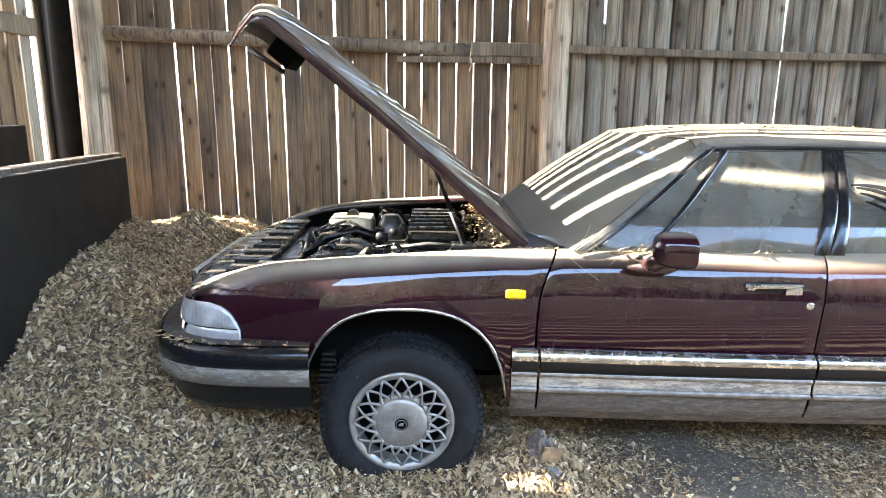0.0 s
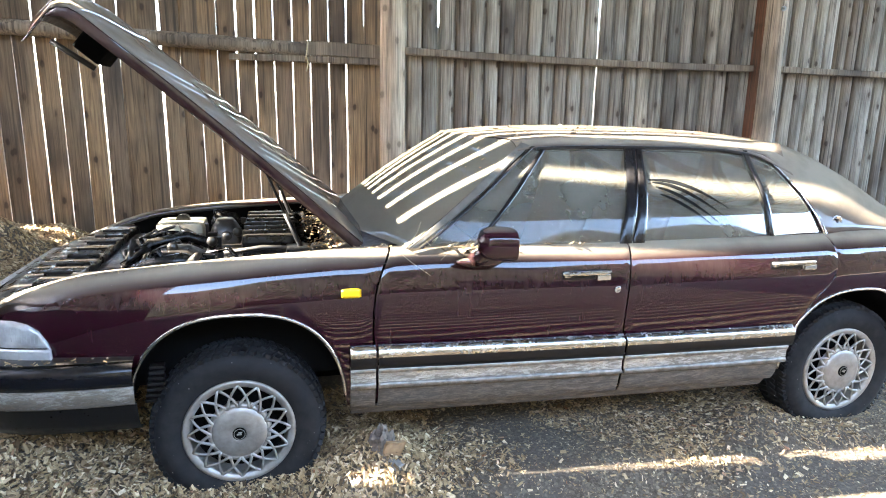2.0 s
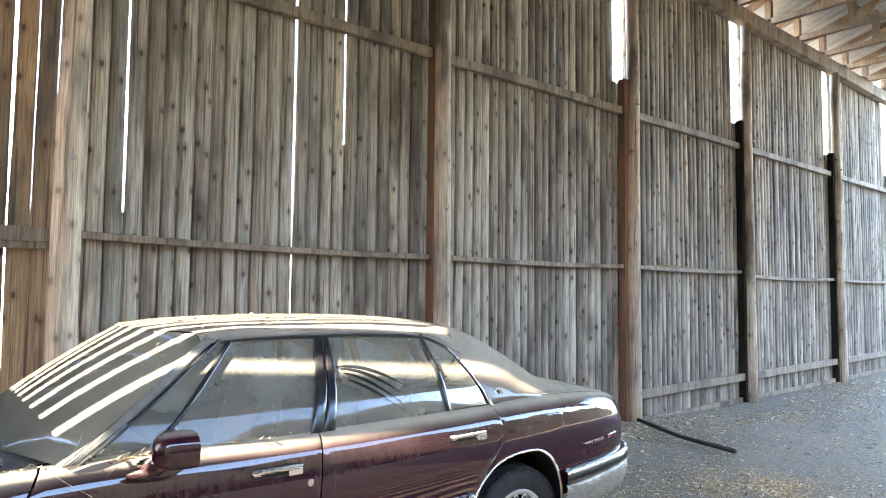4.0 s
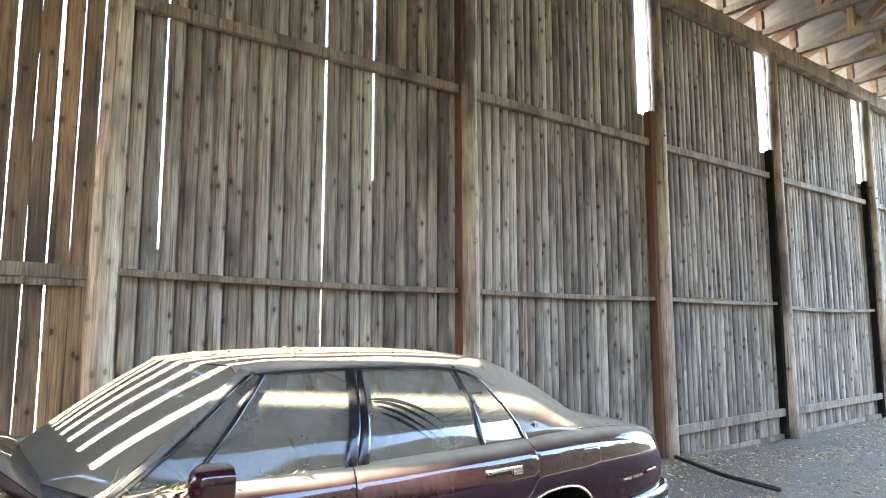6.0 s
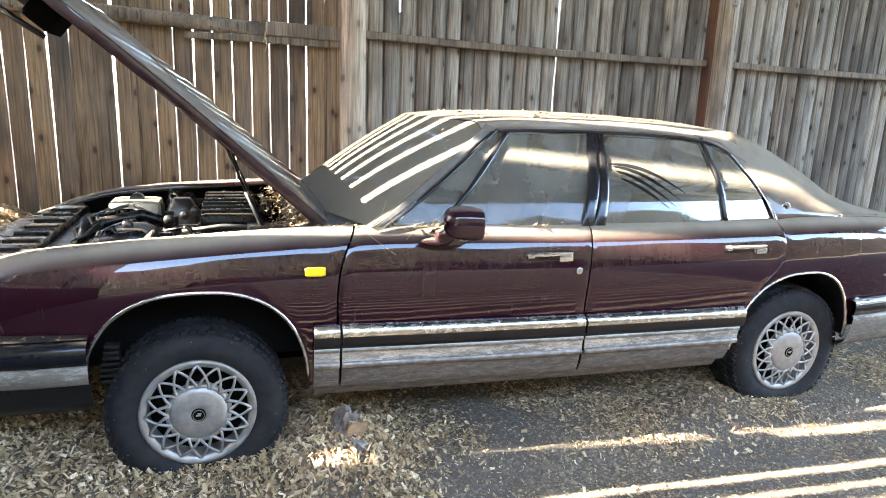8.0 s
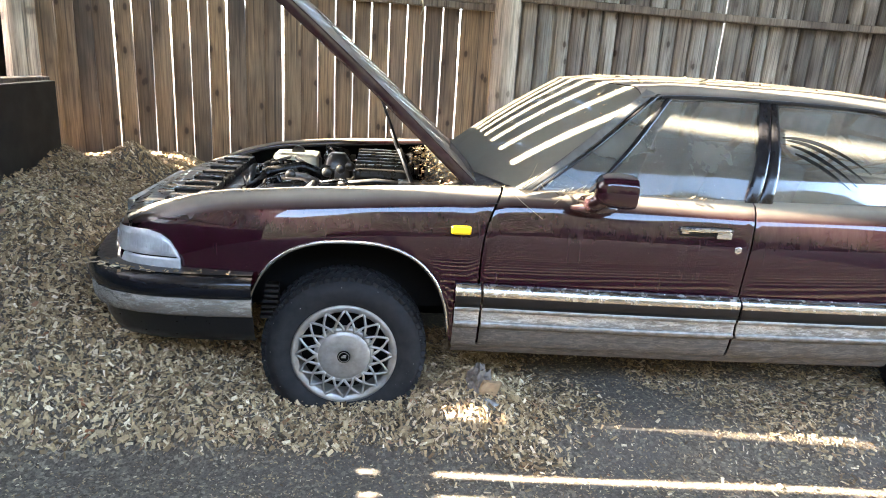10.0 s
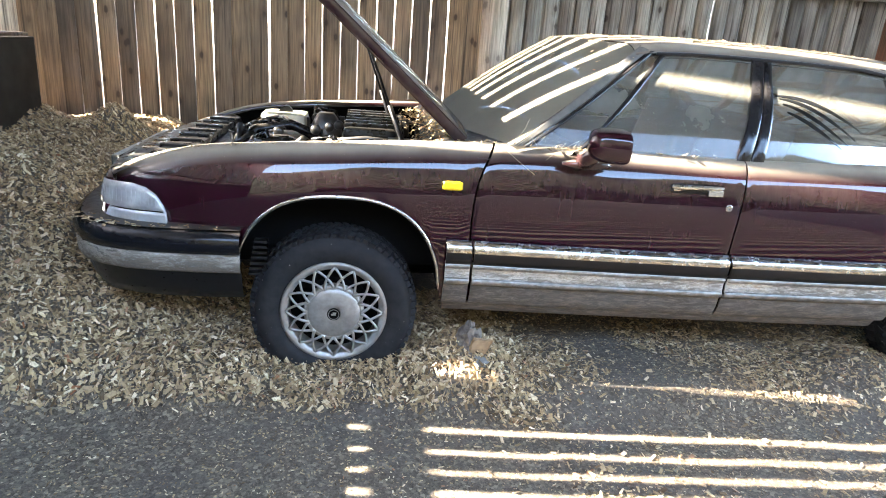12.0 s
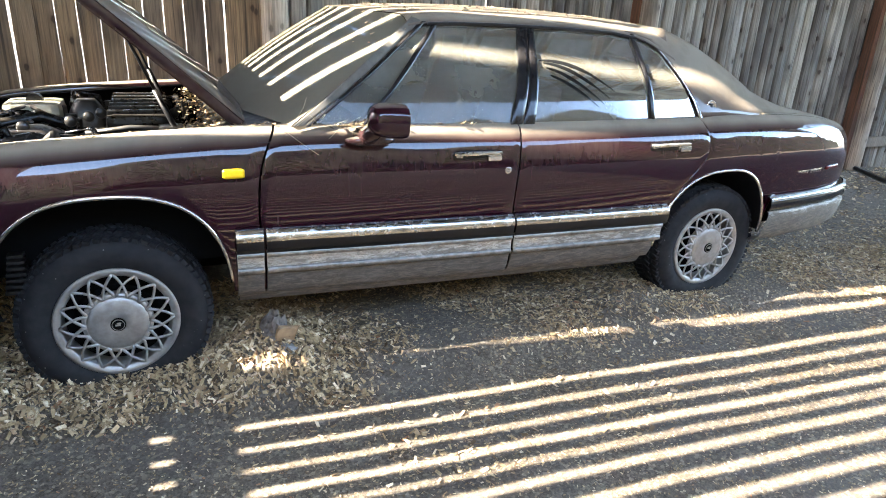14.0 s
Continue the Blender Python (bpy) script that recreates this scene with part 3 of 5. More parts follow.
board(board_mesh("board", 0.18, TOP + 1.9, M_WARM, 89), END, 2.658, -0.10, wall_end, 90)


def log_post(x, y, r, height, bend, material, name="log_post", label="peeled round log post", base=-0.35):
    pts = [(x + bend * math.sin(3.1 * u) + 0.01 * math.sin(9 * u + x), y, base + (height - base) * u) for u in (i / 10 for i in range(11))]
    rad = [r * (1.06 - 0.16 * i / 10) * (1 + 0.02 * math.sin(4.3 * i + x)) for i in range(11)]
    ob = part(name, tube_bm(bmesh.new(), pts, rad, 16), material, None, "", True)
    return tagged(ob, label, "post", "posts along the fence")


for i, px in enumerate(POSTS):
    post = log_post(px, WALL - (0.13 if i else 0.09), 0.094 if i else 0.105, 6.2, 0.03 * math.sin(i * 2.1) - (0.05 if i == 4 else 0), M_POST)
    for bz in ((2.50,) if i == 1 else (2.43, 4.77) if i == 2 else (4.15,)):
        bx = px + 0.03 * math.sin(i * 2.1) * math.sin(3.1 * (bz + 0.35) / 6.55)
        part("bolt_washer", lathe_bm(bmesh.new(), [(0.0, -0.02), (0.010, -0.02), (0.011, -0.008), (0.022, -0.007), (0.023, 0.006)], (bx, WALL - 0.228, bz), 12), M_BOLT, post, "galvanised bolt and washer")


def plank(name, a, b, high, deep, material, label, category="rail", group="", sag=0.0, bevel=0.006):
    """A plank from a to b, high upright and deep across, with a sag in its middle."""
    bm = bmesh.new()
    n = 8
    rings = []
    for i in range(n + 1):
        u = i / n
        p = Vector(a).lerp(Vector(b), u)
        p.z -= sag * 4 * u * (1 - u)
        h, d = high / 2, deep / 2
        c = bevel
        d2 = Vector(b) - Vector(a)
        side = Vector((-d2.y, d2.x, 0)).normalized()
        prof = [(-d, -h + c), (-d + c, -h), (d - c, -h), (d, -h + c), (d, h - c), (d - c, h), (-d + c, h), (-d, h - c)]
        rings.append([bm.verts.new(p + side * s + Vector((0, 0, z + 0.002 * math.sin(5 * u + 9 * s)))) for s, z in prof])
    for r1, r2 in zip(rings, rings[1:]):
        for k in range(8):
            bm.faces.new((r1[k], r1[(k + 1) % 8], r2[(k + 1) % 8], r2[k]))
    bm.faces.new(rings[0][::-1])
    bm.faces.new(rings[-1])
    return tagged(part(name, bm, material, None), label, category, group)


chips("rail_litter", "pale chips caught on the fence rail", scatter(700, (7.95, 2.665), (10.0, 2.745), lambda x, y: np.exp(-(((x - 8.8) / 0.5) ** 2))), (0.01, 0.04), 0.03, 0.4, lambda x, y: 1.958 + 0 * x)
# rails from post to post
half_log = tube_bm(bmesh.new(), [(-2.30, 2.69, 2.062), (-1.44, 2.69, 2.032), (-0.16, 2.69, 1.984), (0.40, 2.69, 1.963)], [0.054, 0.054, 0.053, 0.050], 12)
tagged(part("log_rail", half_log, M_RAIL, None, "", True), "pale peeled half-log rail across the boards", "rail", "fence rails")
plank("fence_rail", (0.36, 2.69, 1.972), (0.95, 2.69, 1.965), 0.10, 0.06, M_RAIL, "weathered sawn rail tied to a log rail", group="fence rails")
plank("fence_rail", (-0.15, 2.70, 1.893), (0.95, 2.70, 1.893), 0.05, 0.06, M_RAIL, "thin batten rail under the log rail", group="fence rails")
for i, (a, b) in enumerate(zip(POSTS[1:], POSTS[2:])):
    z = 1.945 - (0.06 if i > 2 else 0)
    plank("fence_rail", (a + 0.09, 2.705, z + (0.035 if i == 0 else 0)), (b - 0.14, 2.705, z), 0.055, 0.09, M_RAIL, "thin grey rail nailed between two posts", group="fence rails", sag=0.02 if i < 3 else 0.035)
    plank("fence_rail", (a + 0.09, 2.70, 4.06), (b - 0.02, 2.70, 4.07), 0.10, 0.07, M_RAIL, "upper rail across the fence boards", group="fence rails")
    if i > 1:
        plank("foot_rail", (a + 0.10, 2.68, 0.20), (b + 0.02, 2.66, 0.22), 0.12, 0.05, M_RAIL, "weathered plank rail low on the fence", group="low fence rails")
        plank("kick_board", (a + 0.05, 2.70, -0.22), (b - 0.05, 2.70, -0.20), 0.16, 0.04, M_RAIL, "pale kick board at the foot of the fence", group="kick boards")
plank("end_rail", (END + 0.05, 2.45, 2.066), (END + 0.05, -7.6, 2.066), 0.125, 0.05, M_RAIL, "pale rail across the slatted end wall", group="fence rails")
plank("fence_rail", (-2.9, 2.70, 4.06), (0.95, 2.70, 4.06), 0.10, 0.07, M_RAIL, "upper rail across the fence boards", group="fence rails")
# dark and reddish timbers beside the posts
for i, px in enumerate(POSTS[2:], 2):
    m = M_DARKWOOD if i in (4, 5) else M_RED
    plank_bm = box_bm(bmesh.new(), (px - (0.125, 0.165, 0.185)[min(i - 2, 2)], WALL - 0.12, -0.35), (px - 0.075, WALL - 0.01, 4.5 if i > 2 else 5.9), 0.008)
    tagged(part("side_timber", plank_bm, m, None), "dark squared timber standing against a log post" if m is M_DARKWOOD else "reddish squared timber standing against a log post", "post", "side timbers")
tagged(part("corner_timber", tube_bm(bmesh.new(), [(-2.635, 2.70, -0.3), (-2.63, 2.70, 3.0), (-2.62, 2.70, 6.2)], [0.128, 0.125, 0.118], 16), M_DARKWOOD, None, "", True), "black tarred corner post of the shed", "post")

# unseen boarding added so the sun bars on the ground end near x 4.6
tagged(part("gable_boarding", box_bm(bmesh.new(), (END - 0.09, -7.7, 5.15), (END - 0.06, 2.7, 8.1), 0.004), M_BOARD, None), "unseen boarding added over the end wall to stop far sun bars", "boarding")

# panel added outside the slats to keep sun bars off the chip heap
tagged(part("low_panel", box_bm(bmesh.new(), (END - 0.07, 1.45, -0.1), (END - 0.045, 2.335, 1.95), 0.004), M_BIN, None), "black panel added behind the slatted end wall to block sun", "panel")

# ---- the roof ----
plank("wall_plate", (-3.0, WALL - 0.10, 6.32), (19.0, WALL - 0.10, 6.32), 0.26, 0.16, M_RAIL, "long timber beam along the head of the fence", "beam")
RIDGE_Y, RIDGE_Z, EAVE_Y = -1.2, 8.3, -4.9


def roof_z(y):
    return 6.95 + (RIDGE_Z - 6.95) * (WALL + 0.4 - y) / (WALL + 0.4 - RIDGE_Y) if y > RIDGE_Y else RIDGE_Z - (RIDGE_Z - 6.95) * (RIDGE_Y - y) / (RIDGE_Y - EAVE_Y)


ceiling_rows = []
for y in (WALL + 0.5, RIDGE_Y, EAVE_Y):
    ceiling_rows.append([(-3.3 + 0.06 * i, y, roof_z(y) + 0.012 * math.sin(i * math.pi / 2)) for i in range(372)])
ceiling = sheet("ceiling", ceiling_rows, M_TIN, None, "", 0.004)
tagged(ceiling, "corrugated galvanised roof sheets over timber trusses", "roof", kind="structure")
for k in range(18):
    x = -2.6 + 1.22 * k
    truss = tagged(new("roof_truss"), "brown timber roof truss under the tin roof", "truss", "roof trusses")
    bm = bmesh.new()
    for (y0, z0, y1, z1, nm) in ((WALL, 6.5, EAVE_Y + 0.3, 6.5, "bottom_chord"), (WALL + 0.3, 6.85, RIDGE_Y, 8.15, "rafter"), (RIDGE_Y, 8.15, EAVE_Y + 0.1, 6.85, "rafter"), (RIDGE_Y, 6.5, RIDGE_Y, 8.1, "king_post"), (0.5, 6.5, 0.5, 7.45, "web"), (0.5, 6.5, RIDGE_Y, 8.0, "web"), (1.7, 6.5, 0.5, 7.45, "web"), (1.7, 6.5, 1.7, 7.1, "web"), (-3.0, 6.5, -3.0, 7.45, "web"), (-3.0, 6.5, RIDGE_Y, 8.0, "web"), (WALL - 0.1, 6.4, WALL - 0.1, 6.9, "heel_post")):
        bm = bmesh.new()
        tube_bm(bm, [(x, y0, z0), (x, y1, z1)], 0.075, 4)
        part(nm, bm, M_TRUSS, truss)
for k in range(7):
    y = 2.0 - 1.0 * k
    tagged(part("purlin", box_bm(bmesh.new(), (-3.2, y - 0.04, roof_z(y) - 0.10), (18.9, y + 0.04, roof_z(y) - 0.025), 0.004), M_TRUSS, None), "long purlin under the tin roof", "beam", "purlins")
for k in (0, 1):
    log_post(-2.6 + 21.0 * k, EAVE_Y + 0.4, 0.13, 6.5, 0.02, M_POST, label="round log post on the open side of the shed")

# unseen boarding added across the truss ends of the open side to block skylight
tagged(part("header_boarding", box_bm(bmesh.new(), (-3.2, EAVE_Y + 0.02, 4.95), (19.0, EAVE_Y + 0.06, 7.0), 0.004), M_BOARD, None), "unseen boarding added above the open side to block skylight", "boarding")

# ---- the black bin panels, and the timber behind them ----
tagged(part("bin_wall", box_bm(bmesh.new(), (-1.76, 0.22, 0.0), (-1.70, 1.52, 1.24), 0.006), M_BIN, None), "black painted low bin wall holding back wood chips", "bin wall", "bin walls")
tagged(part("bin_wall", box_bm(bmesh.new(), (-2.02, -5.0, -0.1), (-1.92, 0.26, 1.405), 0.006), M_BIN, None), "black painted low bin wall beside the dirt track", "bin wall", "bin walls")
tagged(part("black_box", box_bm(bmesh.new(), (-2.50, 0.55, 0.0), (-2.10, 1.25, 1.43), 0.008), M_BIN, None), "black box behind the low bin wall", "box")
plank("bin_timber", (-1.815, 0.3, 1.20), (-1.815, 1.60, 1.20), 0.12, 0.10, M_RAIL, "pale squared timber along the bin panel", "timber")

# ---- a dark pipe on the ground ----
pipe = tube_bm(bmesh.new(), [(7.35, 2.30, 0.0), (7.0, 1.5, -0.02), (6.78, 0.78, 0.0)], 0.025, 10)
tagged(part("steel_pipe", pipe, M_BLACK, None, "", True), "dark steel pipe lying on the dirt by the fence", "pipe")


# ---- the car: a long maroon saloon, nose towards -x, near side towards -y ----
MID = 0.84                       # the car's centre line in y
FRONT_HUB, REAR_HUB = (0.0, 0.0, 0.32), (2.814, 0.0, 0.335)
SIDE = [(-0.86, 0.075), (-0.80, 0.045), (-0.6, -0.005), (-0.35, -0.035), (0.0, -0.045), (0.43, -0.045), (0.9, -0.065), (1.5, -0.085), (2.3, -0.095), (2.9, -0.085), (3.3, -0.055), (3.6, -0.01), (3.75, 0.03), (3.87, 0.09), (3.96, 0.19), (4.03, 0.40), (4.06, 0.84)]
TUCK = [(0.33, 0.060), (0.40, 0.027), (0.48, 0.013), (0.56, 0.009), (0.66, 0.0045), (0.74, 0.001), (0.80, 0.0), (0.86, 0.003), (0.92, 0.012)]
CREST = [(-0.86, 0.835), (-0.83, 0.845), (-0.71, 0.892), (-0.54, 0.94), (-0.29, 0.970), (0.0, 0.992), (0.35, 1.012), (0.62, 1.024), (1.0, 1.022), (1.6, 1.014), (2.3, 1.018), (2.6, 1.022), (2.9, 1.025), (3.2, 1.018), (3.5, 0.995), (3.75, 0.955), (3.92, 0.915), (4.06, 0.88)]
ROLL_IN = [(0.000, -0.17), (0.006, -0.13), (0.018, -0.085), (0.038, -0.045), (0.064, -0.018), (0.095, -0.003)]


def side_y(x):
    return spline(x, SIDE)


def skin(x, z):
    """The outer skin of the body's near side below the shoulder."""
    return side_y(x) + spline(z, TUCK)


def crest(x):
    return spline(x, CREST)


def front_arch(x):
    u = abs(x - 0.012) / 0.395
    return 0.40 + 0.40 * max(0.0, 1 - u**2.6) ** (1 / 2.2) if u < 1 else None


def rear_arch(x):
    u = abs(x - 2.775) / (0.335 if x > 2.775 else 0.40)
    return 0.37 + 0.40 * max(0.0, 1 - u**2.5) ** (1 / 2.2) if u < 1 else None


def body_floor(x):
    """The lower edge of the painted side."""
    a = front_arch(x) or rear_arch(x)
    if a is not None:
        return a
    if x < 0:
        return 0.655
    return 0.395 if x < 3.0 else 0.60


def mirror_y(p):
    return (p[0], 2 * MID - p[1], p[2])


def both(name, rows, material, parent, label="", thick=0.0):
    """A near-side sheet and its twin on the far side."""
    a = sheet(name, rows, material, parent, label, thick, out=1)
    b = sheet(name, [[mirror_y(p) for p in row] for row in rows], material, parent, label, thick, out=-1)
    return a, b


def stations(a, b, step):
    n = max(2, int(round((b - a) / step)) + 1)
    xs = set(np.linspace(a, b, n).tolist())
    for c, lo, hi in ((0.012, 0.395, 0.395), (2.775, 0.40, 0.335)):
        for k in range(1, 20):
            s = math.cos(math.pi * k / 20)
            v = c + (lo if s < 0 else hi) * s * 0.9999
            if a < v < b:
                xs.add(v)
    return sorted(xs)


def flank(x, low=None, high=None):
    """A column of points up the near side from the lower edge to the shoulder."""
    top = crest(x)
    z0 = body_floor(x) if low is None else low
    z1 = top - 0.17
    if low is None:
        zs = [max(z0, 0.40 + (z1 - 0.40) * k / 9) for k in range(9)]
    else:
        zs = [z0 + (z1 - z0) * k / 6 for k in range(6)]
    pts = [(x, skin(x, z), z) for z in zs]
    base = side_y(x) + spline(z1, TUCK)
    pts += [(x, base + dy, top + dz) for dy, dz in ROLL_IN]
    return pts


car = tagged(new("car"), "dusty maroon four-door saloon car with its hood raised", "car")

GAP = 0.004


def seam_a(z):
    return spline(z, [(0.39, 0.55), (0.42, 0.543), (0.63, 0.518), (0.72, 0.515), (0.9, 0.537), (1.03, 0.60)])


# front wing: side, crown and inner gutter
wing_rows = []
for x in stations(-0.855, 0.515, 0.05):
    col = flank(x)
    y, z = col[-1][1], col[-1][2]
    col += [(x, y + 0.028, z - 0.003), (x, y + 0.040, z - 0.016), (x, y + 0.045, z - 0.07)]
    if x > 0.425:
        w = (x - 0.425) / (0.515 - 0.425)
        col = [(0.425 + w * (seam_a(min(p[2], 1.02)) - GAP - 0.425), p[1], p[2]) for p in col]
    wing_rows.append(col)
both("front_wing", wing_rows, M_PAINT, car, "", 0.006)


def door_rows(seam_front, seam_rear, n):
    """A door between two seam curves x(z)."""
    rows = []
    for i in range(n + 1):
        u = i / n
        xm = seam_front(0.6) + (seam_rear(0.6) - seam_front(0.6)) * u
        col = []
        for p in flank(xm, 0.395):
            x = seam_front(p[2]) + (seam_rear(p[2]) - seam_front(p[2])) * u
            col.append((x, p[1] + side_y(x) - side_y(xm), p[2]))
        rows.append(col)
    return rows


def seam_b(z):
    return spline(z, [(0.39, 1.570), (0.62, 1.566), (0.80, 1.574), (0.96, 1.592), (1.03, 1.606)])


both("front_door", door_rows(lambda z: seam_a(z) + GAP, lambda z: seam_b(z) - GAP, 24), M_PAINT, car, "", 0.006)


def seam_c(z):
    if z > 0.74:
        return spline(z, [(0.74, 2.51), (0.80, 2.575), (0.88, 2.622), (1.03, 2.598)])
    a = [(0.39, 2.345), (0.47, 2.39), (0.53, 2.418), (0.66, 2.455), (0.74, 2.51)]
    return spline(z, a)


both("rear_door", door_rows(lambda z: seam_b(z) + GAP, lambda z: seam_c(z) - GAP, 24), M_PAINT, car, "", 0.006)

# rear quarter and tail, wrapping round the back
quarter_rows = []
for x in stations(2.38, 4.055, 0.04):
    low = body_floor(x)
    col = []
    for p in flank(x, low):
        lim = seam_c(p[2]) + GAP
        if p[0] < lim:
            d = lim - p[0]
            col.append((lim, skin(lim, min(p[2], 0.85)) + (p[1] - skin(x, min(p[2], 0.85))), p[2]))
        else:
            col.append(p)
    quarter_rows.append(col)
both("rear_quarter", quarter_rows, M_PAINT, car, "", 0.006)

# boot lid, from the back glass to the tail
deck_rows = []
for i in range(22):
    x = 3.06 + (4.05 - 3.06) * i / 21
    y0 = side_y(x) + 0.10
    z0 = crest(x)
    deck_rows.append([(x, y0 + (2 * MID - 2 * y0) * k / 16, z0 + 0.035 * math.sin(math.pi * k / 16) ** 0.7) for k in range(17)])
sheet("boot_lid", deck_rows, M_PAINT, car, "", 0.006)

# ---- greenhouse ----
PANE = [(0.95, -0.020), (1.02, 0.005), (1.07, 0.023), (1.126, 0.046), (1.19, 0.084), (1.25, 0.132), (1.32, 0.193), (1.40, 0.262), (1.50, 0.35)]


def pane_y(z):
    """The near side windows lean in towards the roof."""
    return spline(z, PANE)


def green(x, z, out=0.0):
    return (x, pane_y(z) - out, z)


def panel_between(low, high, n=8, m=6, out=0.0):
    """A strip on the leaning side between two polylines of (x, z)."""
    def along(line, u):
        d = [0.0]
        for a, b in zip(line, line[1:]):
            d.append(d[-1] + math.dist(a, b))
        t = u * d[-1]
        for k in range(len(line) - 1):
            if t <= d[k + 1] + 1e-9:
                w = (t - d[k]) / max(1e-9, d[k + 1] - d[k])
                return (line[k][0] + w * (line[k + 1][0] - line[k][0]), line[k][1] + w * (line[k + 1][1] - line[k][1]))
        return line[-1]
    rows = []
    for i in range(n + 1):
        a, b = along(low, i / n), along(high, i / n)
        rows.append([green(a[0] + (b[0] - a[0]) * j / m, a[1] + (b[1] - a[1]) * j / m, out) for j in range(m + 1)])
    return rows


ROOF_Z = [(0.95, 1.385), (1.05, 1.405), (1.25, 1.428), (1.7, 1.435), (2.25, 1.428), (2.6, 1.40), (2.75, 1.375)]
# windows
both("window", panel_between([(0.70, 1.022), (1.570, 1.014)], [(1.245, 1.392), (1.708, 1.398)], 10, 8), M_GLASS, car, "dust-filmed front side window glass")
both("window", panel_between([(1.676, 1.012), (2.318, 1.022)], [(1.779, 1.396), (2.305, 1.376)], 10, 8), M_GLASS, car, "dust-filmed rear side window glass")
both("quarter_window", panel_between([(2.335, 1.022), (2.603, 1.026)], [(2.328, 1.374), (2.432, 1.345)], 6, 8), M_GLASS, car, "small rear quarter window glass")
# pillars and frames
for (xa, xb), (ta, tb) in (((1.566, 1.620), (1.704, 1.750)), ((1.627, 1.680), (1.757, 1.783))):
    both("centre_pillar", panel_between([(xa, 1.008), (xb, 1.008)], [(ta, 1.402), (tb, 1.402)], 3, 10, 0.004), M_PILLAR, car, "dark glossy centre pillar", 0.008)
both("quarter_divider", panel_between([(2.312, 1.018), (2.334, 1.018)], [(2.306, 1.38), (2.327, 1.378)], 2, 8, 0.007), M_PILLAR, car, "", 0.008)
both("vent_divider", panel_between([(0.916, 1.02), (0.940, 1.02)], [(1.297, 1.395), (1.322, 1.395)], 2, 8, 0.006), M_PILLAR, car, "", 0.008)
both("front_pillar", panel_between([(0.652, 1.02), (0.67, 1.02), (0.695, 1.02)], [(1.20, 1.408), (1.218, 1.408), (1.240, 1.398)], 4, 12, 0.006), M_DUSTY, car, "", 0.008)
both("front_window_frame", panel_between([(0.700, 1.018), (0.720, 1.018)], [(1.245, 1.396), (1.263, 1.396)], 2, 12, 0.010), M_PILLAR, car, "black window frame", 0.006)
roof_rail = []
for i in range(31):
    x = 1.18 + (2.52 - 1.18) * i / 30
    low = spline(x, [(1.18, 1.375), (1.27, 1.39), (1.6, 1.397), (2.2, 1.380), (2.38, 1.352), (2.52, 1.27)])
    zr = spline(x, ROOF_Z)
    roof_rail.append([(x, pane_y(low) - 0.008, low), (x, pane_y(low) + 0.012, low + 0.018), (x, pane_y(low) + 0.045, min(zr, low + 0.035)), (x, pane_y(low) + 0.10, max(zr, low + 0.04))])
both("roof_rail", roof_rail, M_PAINT_DUST, car, "", 0.008)
both("drip_trim", [[(x, pane_y(z) - 0.014, z - 0.006), (x, pane_y(z) - 0.016, z + 0.006)] for x, z in ((1.27, 1.392), (1.4, 1.398), (1.6, 1.40), (1.9, 1.396), (2.2, 1.386), (2.33, 1.368))], M_BLACK, car, "", 0.006)
# roof, windscreen, back glass
def roof_edge(x):
    return pane_y(1.36) + 0.10 + 0.02


MID_ROOF = [(0.95, 1.425), (1.02, 1.434), (1.2, 1.452), (1.7, 1.468), (2.2, 1.458), (2.6, 1.43), (2.75, 1.41)]
roof_rows = []
for i in range(18):
    row = []
    for k in range(17):
        bow = math.sin(math.pi * k / 16)
        x = 1.200 - 0.205 * bow
        x += (2.62 - x) * i / 17
        ze, zm = spline(x, ROOF_Z) - 0.006, spline(x, MID_ROOF) - 0.003
        row.append((x, 0.34 + (2 * MID - 0.68) * k / 16, ze + (zm - ze) * bow**0.8))
    roof_rows.append(row)
sheet("roof", roof_rows, M_PAINT_DUST, car, "", 0.01)
shield = []
for i in range(13):
    u = i / 12
    row = []
    for k in range(17):
        v = k / 16
        bow = math.sin(math.pi * v)
        x0 = 0.650 - 0.22 * bow
        x1 = 1.215 - 0.21 * bow
        z0 = 1.022 + 0.012 * bow
        z1 = 1.418 + 0.020 * bow
        ye = pane_y(1.022 + 0.39 * u) - 0.002
        y = ye + (2 * MID - 2 * ye) * v
        row.append((x0 + (x1 - x0) * u, y, z0 + (z1 - z0) * (u + 0.05 * bow * math.sin(math.pi * u))))
    shield.append(row)
sheet("windscreen", shield, M_SHIELD, car, "windscreen caked with pale dust")
back = []
for i in range(13):
    u = i / 12
    row = []
    for k in range(17):
        v = k / 16
        bow = math.sin(math.pi * v)
        x0, x1 = 2.56 + 0.06 * bow, 3.02 + 0.14 * bow
        y0 = 0.37 - 0.12 * u
        z0, z1 = 1.402 + 0.03 * bow, 1.06 + 0.01 * bow
        row.append((x0 + (x1 - x0) * u, y0 + (2 * MID - 2 * y0) * v, z0 + (z1 - z0) * u + 0.05 * math.sin(math.pi * u)))
    back.append(row)
sheet("back_glass", back, M_SHIELD, car, "dusty rear windscreen")
